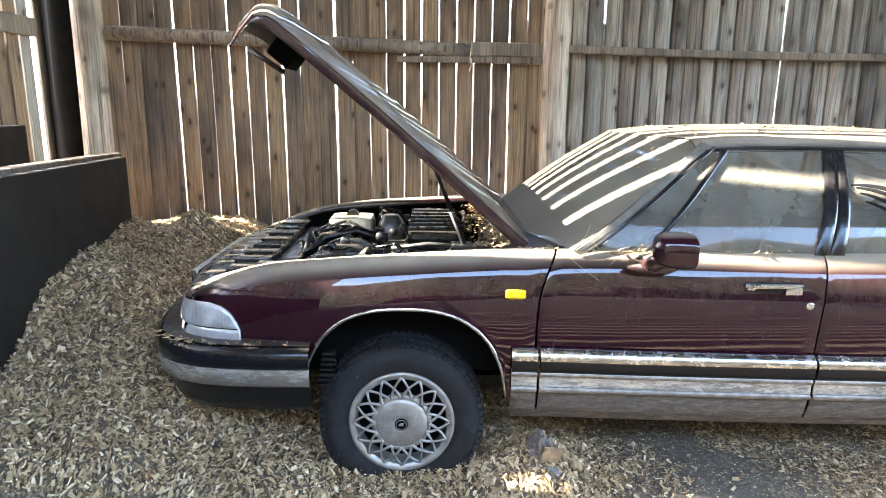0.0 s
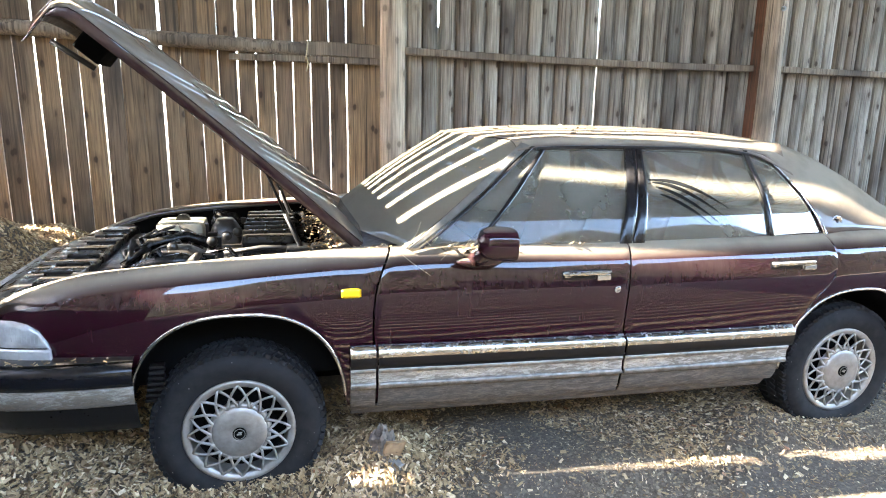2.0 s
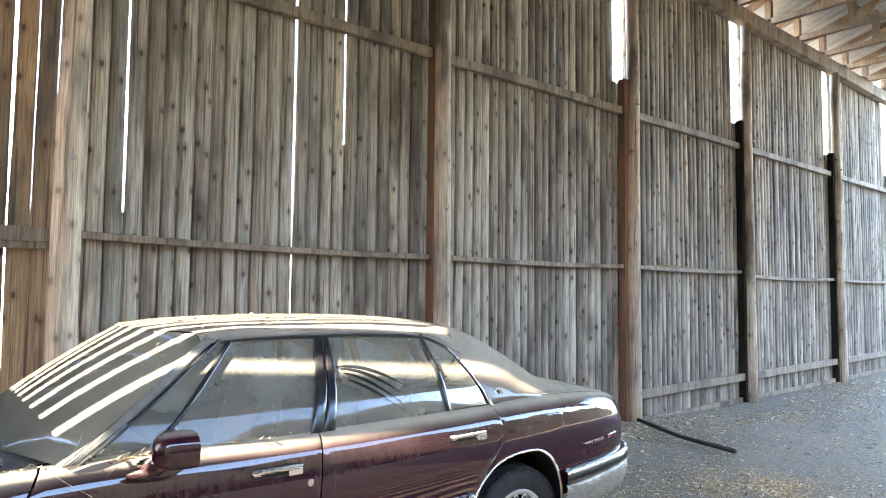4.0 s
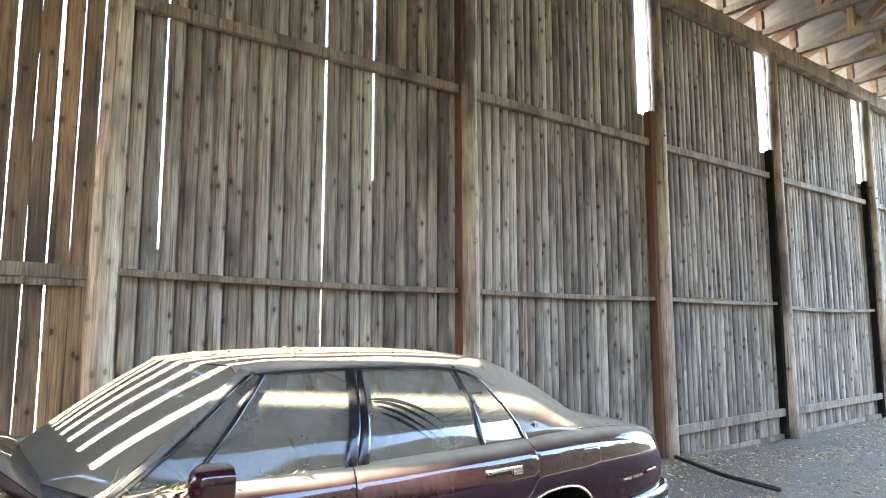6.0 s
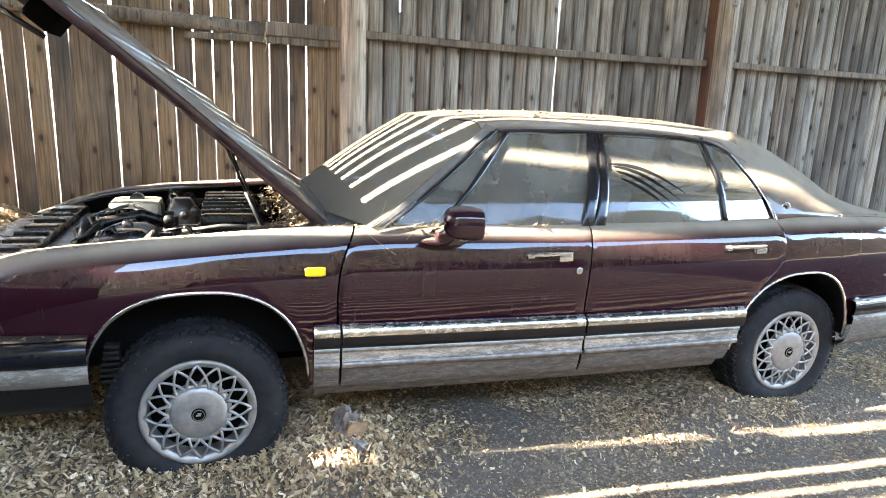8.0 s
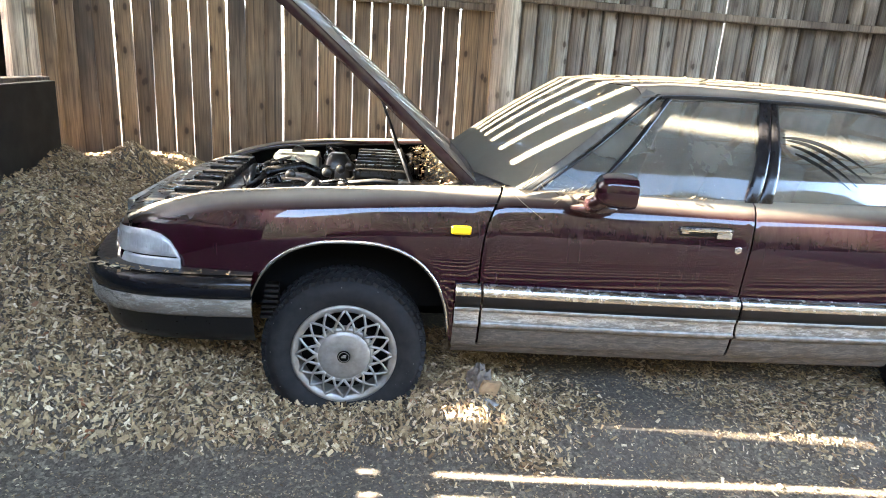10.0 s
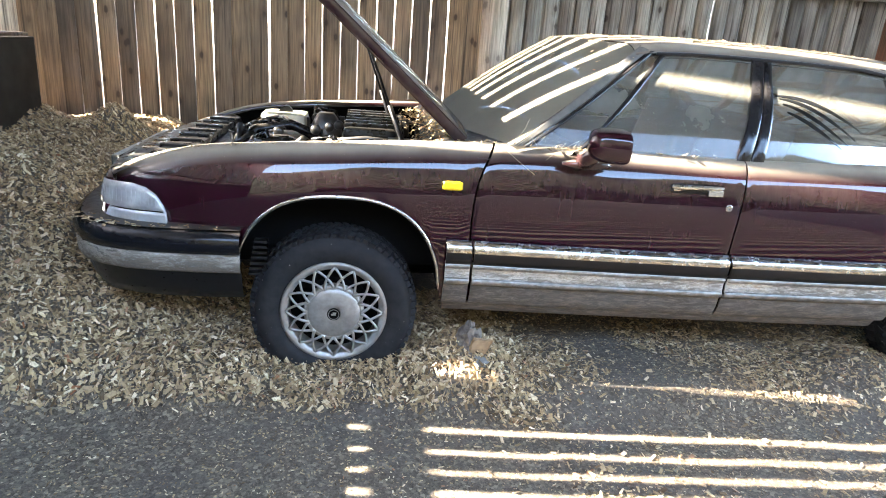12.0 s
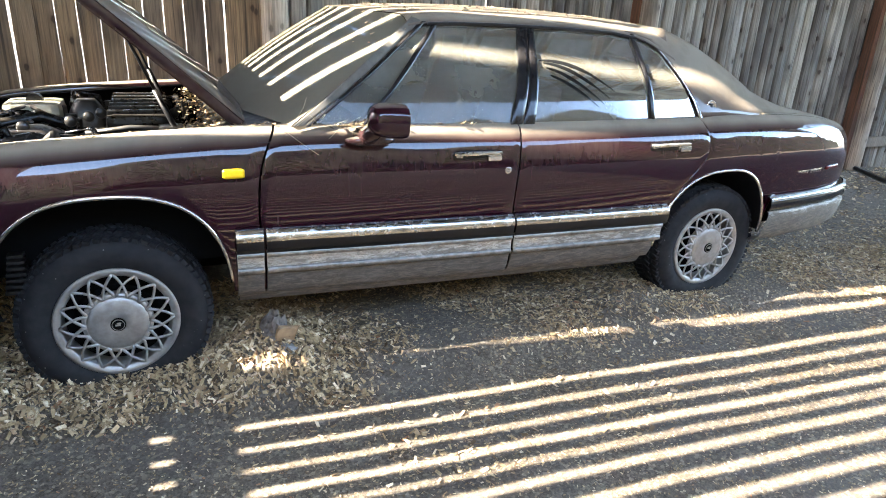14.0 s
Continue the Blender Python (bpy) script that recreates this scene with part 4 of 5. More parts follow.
# rear pillar, sweeping from the quarter window to the back glass and the boot
pillar = []
for j in range(13):
    t = j / 12
    z = 1.018 + 0.372 * t
    xa = spline(z, [(1.018, 2.606), (1.10, 2.578), (1.2, 2.527), (1.3, 2.465), (1.36, 2.405), (1.39, 2.28)])
    xb = spline(z, [(1.018, 3.36), (1.06, 3.21), (1.14, 3.06), (1.25, 2.89), (1.34, 2.73), (1.39, 2.60)])
    row = []
    for k in range(11):
        v = k / 10
        y = pane_y(z) + 0.02 * v + 0.11 * v**3 * min(1, t * 4) + 0.055 * (1 - t) ** 3 * v
        row.append((xa + (xb - xa) * v, y - 0.006, z + 0.02 * v * t))
    pillar.append(row)
both("rear_pillar", [list(r) for r in zip(*pillar)], M_PAINT_PILLAR, car, "", 0.008)
both("bright_window_strip", [[(x - 0.008, pane_y(z) - 0.014, z), (x + 0.010, pane_y(z) - 0.014, z)] for x, z in ((2.608, 1.022), (2.580, 1.10), (2.530, 1.2), (2.470, 1.3), (2.438, 1.338), (2.37, 1.370))], M_CHROME, car, "bright metal window strip", 0.004)

# ---- lower mouldings and cladding, panel by panel ----
def strip(name, x0, x1, prof, material, label="", lift=0.012, step=0.06):
    """A strip along the flank; prof: (height, proud) pairs, following the car's slight fall."""
    rows = []
    n = max(2, int((x1 - x0) / step) + 1)
    for i in range(n + 1):
        x = x0 + (x1 - x0) * i / n
        d = -0.013 * (x - 0.4)
        rows.append([(x, skin(x, max(0.33, z + d)) - lift - p, z + d) for z, p in prof])
    return both(name, rows, material, car, label, 0.01)


MOULD = [(0.568, 0.000), (0.572, 0.019), (0.590, 0.022), (0.612, 0.0225), (0.622, 0.022), (0.628, 0.010)]
BRIGHT = [(0.617, 0.020), (0.619, 0.0245), (0.626, 0.0235), (0.636, 0.018), (0.645, 0.010), (0.650, 0.001)]
RIDGES = ([(0.551, 0.012), (0.554, 0.0195), (0.559, 0.019), (0.562, 0.010)], [(0.487, 0.012), (0.490, 0.0205), (0.496, 0.020), (0.500, 0.010)])
CLAD = [(0.484, 0.000), (0.488, 0.013), (0.494, 0.019), (0.501, 0.011), (0.545, 0.010), (0.556, 0.018), (0.565, 0.006)]
ROCKER = [(0.388, -0.012), (0.396, -0.003), (0.43, 0.0), (0.488, 0.002)]
SPANS = [(0.424, 0.521), (0.532, 1.561), (1.573, 2.400)]
for a, b in SPANS:
    strip("side_moulding", a, b, MOULD, M_MOULD, "black rubbing strip")
    strip("bright_strip", a, b, BRIGHT, M_BRIGHT, "bright metal strip")
    for ridge in RIDGES:
        strip("bright_ridge", a + 0.002, b - 0.002 - (0.02 if b > 2 else 0), ridge, M_RIDGE, "thin worn bright ridge")
    strip("lower_cladding", a, b - (0.02 if b > 2 else 0), CLAD, M_CLAD, "dirty bright lower cladding")
    strip("rocker_panel", a, b - (0.045 if b > 2 else 0), ROCKER, M_ROCKER, "mud-splashed maroon rocker panel")
strip("sill", 0.43, 2.33, [(0.34, -0.04), (0.352, -0.02), (0.392, -0.014)], M_ROCKER, "dirty sill panel")


def arch_trim(fn, c, lo, hi):
    pts = []
    for k in range(41):
        s = -math.cos(math.pi * k / 40)
        x = c + (lo if s < 0 else hi) * s * 0.998
        z = fn(x)
        pts.append((x, skin(x, z) - 0.004, z + 0.003))
    return pts


for fn, c, lo, hi in ((front_arch, 0.012, 0.395, 0.395), (rear_arch, 2.775, 0.40, 0.335)):
    pts = arch_trim(fn, c, lo, hi)
    tube("arch_trim", pts, 0.008, M_CHROME, car, "bright wheel arch trim", 6)
    tube("arch_trim", [mirror_y(p) for p in pts], 0.008, M_CHROME, car, "bright wheel arch trim", 6)
    well = [[(x * 1.0 + (c - x) * -0.02, y, z + 0.01) for y in (skin(x, z) + 0.006, 0.06, 0.34, 0.36)] for x, _, z in pts]
    for row in well:
        row[-1] = (row[-1][0] * 0.2 + c * 0.8, 0.37, 0.32 + 0.2 * (row[-1][2] - 0.32))
    both("wheel_well", well, M_BLACK, car, "", 0.004)

for k in range(7):
    box("liner_rib", (-0.335 + 0.004 * k, 0.03, 0.455 + 0.022 * k), (-0.262, 0.07, 0.466 + 0.022 * k), M_BLACK, car, bevel=0.002)

# ---- wheels ----
def wheel(hub, flip):
    s = -1 if flip else 1
    w = new("wheel")
    w.parent = car
    w.location = hub
    w.scale = (1, s, 1)
    ty = part("tyre", lathe_bm(bmesh.new(), [(0.203, 0.03), (0.205, 0.005), (0.215, -0.004), (0.24, -0.014), (0.27, -0.018), (0.296, -0.010), (0.314, 0.006), (0.325, 0.030), (0.329, 0.06), (0.330, 0.095), (0.329, 0.13), (0.325, 0.16), (0.314, 0.184), (0.27, 0.205), (0.205, 0.19)], (0, 0, 0), 72), M_RUBBER, w, "worn black tyre", True)
    # tread blocks round the shoulder
    tb = bmesh.new()
    for k in range(64):
        a = 2 * math.pi * k / 64
        for y0, y1, dz in ((-0.002, 0.036, 0.0), (0.046, 0.088, 0.04), (0.098, 0.14, 0.02), (0.15, 0.186, 0.05)):
            m = Matrix.Rotation(a + dz, 4, "Y")
            rr = 0.3265 if 0.03 < (y0 + y1) / 2 < 0.16 else 0.3175
            bmesh.ops.create_cube(tb, size=1.0, matrix=m @ Matrix.Translation((0, (y0 + y1) / 2, rr)) @ Matrix.Rotation(0.35 if (y0 > 0.09) else -0.35, 4, "Z") @ Matrix.Diagonal((0.021, y1 - y0, 0.016, 1)))
    part("tread", tb, M_RUBBER, ty)
    rim = part("rim", lathe_bm(bmesh.new(), [(0.212, 0.010), (0.2115, -0.006), (0.207, -0.011), (0.198, -0.009), (0.186, -0.004), (0.181, 0.002), (0.180, 0.05), (0.17, 0.12)], (0, 0, 0), 64), M_ALLOY, w, "dull alloy rim", True)
    # near-black disc stands in for the shade behind the spokes
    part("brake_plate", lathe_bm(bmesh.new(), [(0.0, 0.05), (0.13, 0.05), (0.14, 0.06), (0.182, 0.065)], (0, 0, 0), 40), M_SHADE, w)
    # lace of zigzag spokes: small diamonds by the cap, tall triangles outside
    sp = bmesh.new()
    n = 16
    for k in range(n):
        for turn in (1, -1):
            a0 = 2 * math.pi * k / n
            a1 = a0 + turn * 2 * math.pi / n
            pts = []
            for i in range(7):
                u = i / 6
                r, a = 0.190 + (0.104 - 0.190) * u, a0 + (a1 - a0) * u
                pts.append((r * math.cos(a), -0.004 - 0.006 * u, r * math.sin(a)))
            tube_bm(sp, pts, [0.0058, 0.0052, 0.0050, 0.0052, 0.0056, 0.0064, 0.0075], 6)
    part("spokes", sp, M_ALLOY, rim, "lace pattern of crossing spokes", True)
    part("inner_ring", lathe_bm(bmesh.new(), [(0.100, 0.01), (0.100, -0.008), (0.106, -0.012), (0.118, -0.008), (0.120, 0.012)], (0, 0, 0), 48), M_ALLOY, rim, "", True)
    cap = part("hub_cap", lathe_bm(bmesh.new(), [(0.104, 0.01), (0.104, -0.010), (0.100, -0.015), (0.085, -0.019), (0.05, -0.022), (0.030, -0.024), (0.027, -0.022), (0.0, -0.022)], (0, 0, 0), 48), M_ALLOY, w, "smooth round hub cap", True)
    part("emblem", lathe_bm(bmesh.new(), [(0.026, -0.018), (0.026, -0.025), (0.023, -0.0275), (0.0, -0.0275)], (0, 0, 0), 28), M_SHADE, cap, "round black hub emblem", True)
    mark = lathe_bm(bmesh.new(), [(0.0195, -0.027), (0.0195, -0.0285), (0.0215, -0.0285), (0.0215, -0.027)], (0, 0, 0), 28)
    box_bm(mark, (-0.010, -0.029, -0.004), (0.008, -0.0270, 0.003), 0.001)
    box_bm(mark, (-0.004, -0.029, 0.004), (0.010, -0.0270, 0.009), 0.001)
    part("emblem_mark", mark, M_ALLOY, cap)
    return w


def copy_wheel(w, m):
    """The same wheel at another hub, sharing its meshes."""
    c = copy_thing(w, m)
    c.parent = car
    return c


first_wheel = wheel(FRONT_HUB, False)
copy_wheel(first_wheel, pose(*REAR_HUB, 0, 17, 0))
for hx, hz in ((0.0, 0.32), (2.814, 0.335)):
    copy_wheel(first_wheel, pose(hx, 2 * MID, hz, 0, 0, 180))

# ---- floor pan, near-black to carry the shade under the car ----
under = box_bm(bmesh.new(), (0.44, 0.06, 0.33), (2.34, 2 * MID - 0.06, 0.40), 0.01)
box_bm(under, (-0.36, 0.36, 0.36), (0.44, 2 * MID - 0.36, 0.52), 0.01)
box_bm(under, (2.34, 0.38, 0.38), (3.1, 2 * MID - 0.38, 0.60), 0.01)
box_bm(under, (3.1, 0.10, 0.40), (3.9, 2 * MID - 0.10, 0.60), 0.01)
part("floor_pan", under, M_SHADE, car, "underside coloured near-black for its shade")

# ---- bumpers ----
def wrap_rows(plan, prof):
    """A bar whose profile (out, z) follows a plan of (x, y) points; out along the plan's left normal."""
    rows = []
    pts = [Vector((*p, 0)) for p in plan]
    for i, p in enumerate(pts):
        d = (pts[min(i + 1, len(pts) - 1)] - pts[max(i - 1, 0)]).normalized()
        nrm = Vector((d.y, -d.x, 0))
        rows.append([(p.x + nrm.x * o, p.y + nrm.y * o, z) for o, z in prof])
    return rows


FRONT_PLAN = [(-0.343, -0.085), (-0.5, -0.085), (-0.65, -0.075), (-0.76, -0.055), (-0.86, -0.015), (-0.93, 0.04), (-0.99, 0.13), (-1.03, 0.25), (-1.06, 0.42), (-1.075, 0.62), (-1.08, 0.84)]
FRONT_PLAN = FRONT_PLAN + [(a, 2 * MID - b) for a, b in FRONT_PLAN[-2::-1]]
FRONT_PLAN = FRONT_PLAN[::-1]
front_bumper = part("front_bumper", bmesh.new(), M_BLACK, car)
sheet("bumper_face", wrap_rows(FRONT_PLAN, [(-0.16, 0.672), (-0.02, 0.657), (0.002, 0.65), (0.012, 0.63), (0.012, 0.60), (0.006, 0.578), (-0.01, 0.574)]), M_PILLAR, front_bumper, "dark glossy bumper bar", out=1)
sheet("bumper_bright_band", wrap_rows(FRONT_PLAN, [(-0.01, 0.577), (0.002, 0.574), (0.006, 0.566), (0.002, 0.51), (-0.006, 0.503), (-0.02, 0.502)]), M_BUMPER, front_bumper, "dirty bright lower band", out=1)
sheet("valance", wrap_rows(FRONT_PLAN, [(-0.02, 0.506), (-0.03, 0.48), (-0.045, 0.42), (-0.07, 0.38), (-0.12, 0.37)]), M_BLACK, front_bumper, "dark lower valance", out=1)
REAR_PLAN = [(3.105, -0.085), (3.3, -0.07), (3.5, -0.04), (3.7, 0.0), (3.85, 0.05), (3.96, 0.13), (4.04, 0.25), (4.09, 0.42), (4.12, 0.62), (4.13, 0.84)]
REAR_PLAN = REAR_PLAN + [(a, 2 * MID - b) for a, b in REAR_PLAN[-2::-1]]
rear_bumper = part("rear_bumper", bmesh.new(), M_BLACK, car)
sheet("bumper_face", wrap_rows(REAR_PLAN, [(-0.10, 0.615), (-0.008, 0.612), (0.008, 0.606), (0.02, 0.59), (0.022, 0.56), (0.014, 0.536), (0.0, 0.53)]), M_PILLAR, rear_bumper, "dark bumper bar with bright edges", out=1)
sheet("bumper_strip", wrap_rows(REAR_PLAN, [(0.004, 0.614), (0.018, 0.608), (0.022, 0.600), (0.02, 0.594)]), M_CHROME, rear_bumper, "bright strip", out=1)
sheet("bumper_bright_band", wrap_rows(REAR_PLAN, [(0.006, 0.534), (0.018, 0.530), (0.020, 0.515), (0.010, 0.45), (-0.01, 0.39), (-0.04, 0.36), (-0.10, 0.355)]), M_BUMPER, rear_bumper, "dull bright lower band", out=1)

# ---- hood, raised on its rear hinges ----
HINGE, OPEN = (0.495, 1.020), 40.1
hood = new("hood")
hood.parent = car
hood.matrix_basis = Matrix.Translation((HINGE[0], 0, HINGE[1])) @ pose(0, 0, 0, 0, OPEN, 0)


def hood_point(u, v, drop=0.0):
    """u from the hinge to the nose, v across; heights of the closed hood relative to the hinge."""
    bow = math.sin(math.pi * v)
    length = 1.465 + 0.15 * bow
    x = -length * min(u, 0.93) - 0.30 * max(0.0, u - 0.93)
    y0 = 0.115 + 0.05 * u + 0.13 * max(0, u - 0.72) ** 2 / 0.08
    y = y0 + (2 * MID - 2 * y0) * v
    z = 0.032 * (1 - abs(2 * v - 1) ** 3) + 0.022 * math.sin(math.pi * u * 0.9) - 0.165 * max(0, (u - 0.885) / 0.115) ** 1.5
    return (x, y, z - drop)


hu = [0, 0.08, 0.16, 0.25, 0.35, 0.45, 0.55, 0.65, 0.73, 0.79, 0.83, 0.87, 0.90, 0.92, 0.935, 0.95, 0.965, 0.98, 0.99, 1.0]
outer = [[hood_point(u, k / 24) for k in range(25)] for u in hu]
sheet("hood_skin", outer, M_PAINT_HOOD, hood, "dusty maroon hood skin", 0.006, out=-1)
inner = []
for u in hu:
    row = []
    for k in range(25):
        v = k / 24
        edge = min(1.0, min(v, 1 - v) / 0.06, u / 0.04, (1.001 - u) / 0.05)
        rib = 0.012 * (1 if (k % 6 in (2, 3, 4)) else 0)
        row.append(hood_point(u, 0.01 + 0.98 * v, 0.012 + 0.030 * edge - rib * edge))
    inner.append(row)
sheet("hood_liner", inner, M_BLACK, hood, "black padded hood liner", out=1)
for side in (0, 1):
    lip = [[hood_point(u, side, 0.0), hood_point(u, side, 0.022), hood_point(u, 0.01 if side == 0 else 0.99, 0.040)] for u in hu]
    sheet("hood_edge", lip, M_PAINT_HOOD, hood, "", 0.003, out=1 if side else -1)
lip = [[hood_point(1.0, k / 24, 0), hood_point(0.995, k / 24, 0.03), hood_point(0.97, k / 24, 0.05)] for k in range(25)]
sheet("hood_nose", lip, M_BLACK, hood, "", 0.003)
latch = box_bm(bmesh.new(), (-1.37, 0.72, -0.15), (-1.25, 0.96, -0.06), 0.01)
part("latch_housing", latch, M_SHADE, hood, "black hood latch housing")
tube("latch_bar", [(-1.43, 0.70, -0.185), (-1.24, 0.70, -0.165)], 0.012, M_STEEL, hood, "bright hood latch bar")


# ---- details of the car ----
def skin_patch(name, x0, x1, z0, z1, proud, material, parent, label="", n=6, m=4, round_=0.0, thick=0.006):
    """A panel lying on the near flank, its corners rounded."""
    rows = []
    for i in range(n + 1):
        u = i / n
        row = []
        for j in range(m + 1):
            v = j / m
            zc, zh = (z0 + z1) / 2, (z1 - z0) / 2
            cut = 1 - round_ * max(0.0, abs(2 * u - 1) - 0.6) ** 2 / 0.16
            z = zc + (2 * v - 1) * zh * cut
            x = x0 + (x1 - x0) * u
            row.append((x, flank_y(x, z) - proud, z))
        rows.append(row)
    return sheet(name, rows, material, parent, label, thick)


def flank_y(x, z):
    top = crest(x)
    if z < top - 0.17:
        return skin(x, z)
    base = side_y(x) + spline(top - 0.17, TUCK)
    return base + spline(z - top, [(d, y) for y, d in ROLL_IN])


M_LENS = plain("ribbed headlamp lens", (0.52, 0.53, 0.53), 0.12, 0.30, 0.40, 14, 0.30, 0.15)
M_LENSLOW = plain("clear lower lamp lens", (0.55, 0.56, 0.56), 0.15, 0.35, 0.25, 22, 0.15, 0.15)
M_TAIL = plain("red lamp lens", (0.14, 0.012, 0.012), 0.2, 0, 0.15, 60, 0.0, 0.2)
M_HOSE = plain("black rubber hose", (0.007, 0.007, 0.007), 0.25, 0, 0.3, 40, 0.0, 0.08, 0.3)
M_CARD = plain("torn grey-brown cardboard", (0.15, 0.125, 0.105), 0.95, 0, 0.55, 45, 0.6)
M_STRAW = plain("dry straw", (0.45, 0.38, 0.24), 0.8, 0, 0.2, 60)
M_CLEAN = plain("wiped dark glass", (0.012, 0.013, 0.014), 0.08, 0, 0.2, 40)

# headlamps and the nose between them
LAMP_PLAN = [(-0.612, 0.0, 0.702), (-0.625, 0.0, 0.736), (-0.65, 0.0, 0.772), (-0.69, 0.0, 0.797), (-0.74, 0.0, 0.808), (-0.8, 0.0, 0.807), (-0.85, 0.0, 0.802), (-0.885, 0.0, 0.797), (-0.91, 0.0, 0.793), (-0.925, 0.0, 0.79)]
LAMP_Y = [(-0.612, -0.008), (-0.68, 0.004), (-0.73, 0.016), (-0.78, 0.034), (-0.825, 0.062), (-0.865, 0.105), (-0.893, 0.165), (-0.912, 0.26), (-0.925, 0.37)]


def lamp_rows(lo, hi):
    rows = []
    for i in range(28):
        s = i / 27
        k = s * (len(LAMP_PLAN) - 1)
        j = min(int(k), len(LAMP_PLAN) - 2)
        w = k - j
        x = LAMP_PLAN[j][0] * (1 - w) + LAMP_PLAN[j + 1][0] * w
        zt = LAMP_PLAN[j][2] * (1 - w) + LAMP_PLAN[j + 1][2] * w
        y = -spline(-x, [(-a, -b) for a, b in LAMP_Y][::1])
        z0, z1 = (0.663, min(0.708, zt - 0.002)) if lo else (min(0.713, zt - 0.001), zt)
        rows.append([(x + 0.012 * (v - 0.5) * (1 if x < -0.8 else 0), y - (0.017 if lo else 0.011) + (0.004 if lo else 0.012) * v * v, z0 + (z1 - z0) * v) for v in (0, 0.25, 0.5, 0.75, 1)])
    return rows


for side in (0, 1):
    lamp = part("headlamp", bmesh.new(), M_LENS, car, "clear ribbed wraparound headlamp")
    for nm, lo, m in (("lens", False, M_LENS), ("lower_lens", True, M_LENSLOW)):
        rows = lamp_rows(lo, not lo)
        if side:
            rows = [[mirror_y(p) for p in r] for r in rows]
        sheet(nm, rows, m, lamp, "", 0.012, out=-1 if side else 1)
    for row in lamp_rows(False, True)[6:24]:
        pts = [(p[0], p[1] - 0.001, p[2]) for p in row[1:4]]
        part("lens_rib", tube_bm(bmesh.new(), [mirror_y(p) for p in pts] if side else pts, 0.0009, 4), M_LENSLOW, lamp)
nose = []
for i in range(21):
    v = i / 20
    y = 0.06 + (2 * MID - 0.12) * v
    b = math.sin(math.pi * v) ** 0.5
    nose.append([(-0.80 - 0.13 * b, y, 0.66), (-0.81 - 0.13 * b, y, 0.78), (-0.80 - 0.12 * b, y, 0.835), (-0.76 - 0.10 * b, y, 0.855), (-0.62, y, 0.868), (-0.60, y, 0.80)])
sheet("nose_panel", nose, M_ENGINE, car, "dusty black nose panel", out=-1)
grille = part("grille", box_bm(bmesh.new(), (-0.965, 0.46, 0.665), (-0.93, 1.22, 0.82), 0.01), M_CHROME, car, "bright radiator grille frame")
for k in range(15):
    box("grille_bar", (-0.975, 0.49 + 0.05 * k, 0.675), (-0.96, 0.505 + 0.05 * k, 0.81), M_CHROME, grille, bevel=0.002)
shelf = wrap_rows([p for p in FRONT_PLAN], [(-0.02, 0.664), (-0.06, 0.672), (-0.13, 0.676)])
sheet("bumper_shelf", shelf, M_BLACK, front_bumper, "dusty plastic filler above the bumper", out=1)

# pinstripe, marker lamp, handles, locks
for a, b in ((-0.80, 0.585), (0.605, 1.57), (1.59, 2.585)):
    pts = [(x, flank_y(x, crest(x) - 0.055) - 0.001, crest(x) - 0.055) for x in np.linspace(a, b, 18)]
    tube("pinstripe", pts, 0.0022, M_BLACK, car, "thin dark pinstripe", 5)
marker = skin_patch("side_marker", 0.393, 0.468, 0.850, 0.884, 0.010, M_AMBER, car, "bright amber side marker lamp", 8, 4, 0.25, 0.02)


def door_handle(x0, x1, z):
    h = skin_patch("door_handle", x0 - 0.006, x1 + 0.008, z - 0.026, z + 0.012, 0.002, M_PILLAR, car, "chrome pull handle over a dark recess", 8, 4, 0.2)
    y = flank_y((x0 + x1) / 2, z)
    bm = tube_bm(bmesh.new(), [(x0 - 0.004, y - 0.010, z), (x0 + 0.018, y - 0.022, z + 0.001), ((x0 + x1) / 2, y - 0.026, z + 0.003), (x1 - 0.012, y - 0.022, z + 0.002), (x1 + 0.006, y - 0.010, z)], [0.006, 0.0085, 0.009, 0.0085, 0.006], 10)
    part("handle_bar", bm, M_CHROME, h, "chrome bar")
    part("handle_button", box_bm(bmesh.new(), (x1 - 0.06, y - 0.026, z - 0.030), (x1 + 0.002, y - 0.008, z - 0.006), 0.005), M_CHROME, h)
    part("handle_foot", box_bm(bmesh.new(), (x0, y - 0.018, z - 0.014), (x0 + 0.03, y + 0.004, z + 0.008), 0.004), M_CHROME, h)


door_handle(1.285, 1.486, 0.908)
door_handle(2.268, 2.487, 0.912)
for lx, lz in ((1.526, 0.834),):
    ly = flank_y(lx, lz)
    part("door_lock", lathe_bm(bmesh.new(), [(0.015, 0.0), (0.015, -0.006), (0.012, -0.008), (0.005, -0.0075), (0.0, -0.006)], (lx, ly, lz), 20), M_CHROME, car, "round chrome door lock", True)
# rear pillar badge
by = pane_y(1.07) + 0.02
badge = part("pillar_badge", lathe_bm(bmesh.new(), [(0.028, 0.02), (0.028, -0.012), (0.025, -0.015), (0.021, -0.012), (0.0, -0.011)], (2.69, by - 0.012, 1.071), 24), M_CHROME, car, "round chrome emblem on the rear pillar", True)
box("badge_mark", (2.683, by - 0.027, 1.060), (2.697, by - 0.020, 1.084), M_BLACK, badge)
# fuel flap
skin_patch("fuel_flap_gap", 2.968, 3.118, 0.795, 0.945, 0.0012, M_SHADE, car, "", 8, 6, 0.10, 0.002)
skin_patch("fuel_flap", 2.973, 3.113, 0.800, 0.940, 0.003, M_PAINT, car, "", 8, 6, 0.10, 0.003)
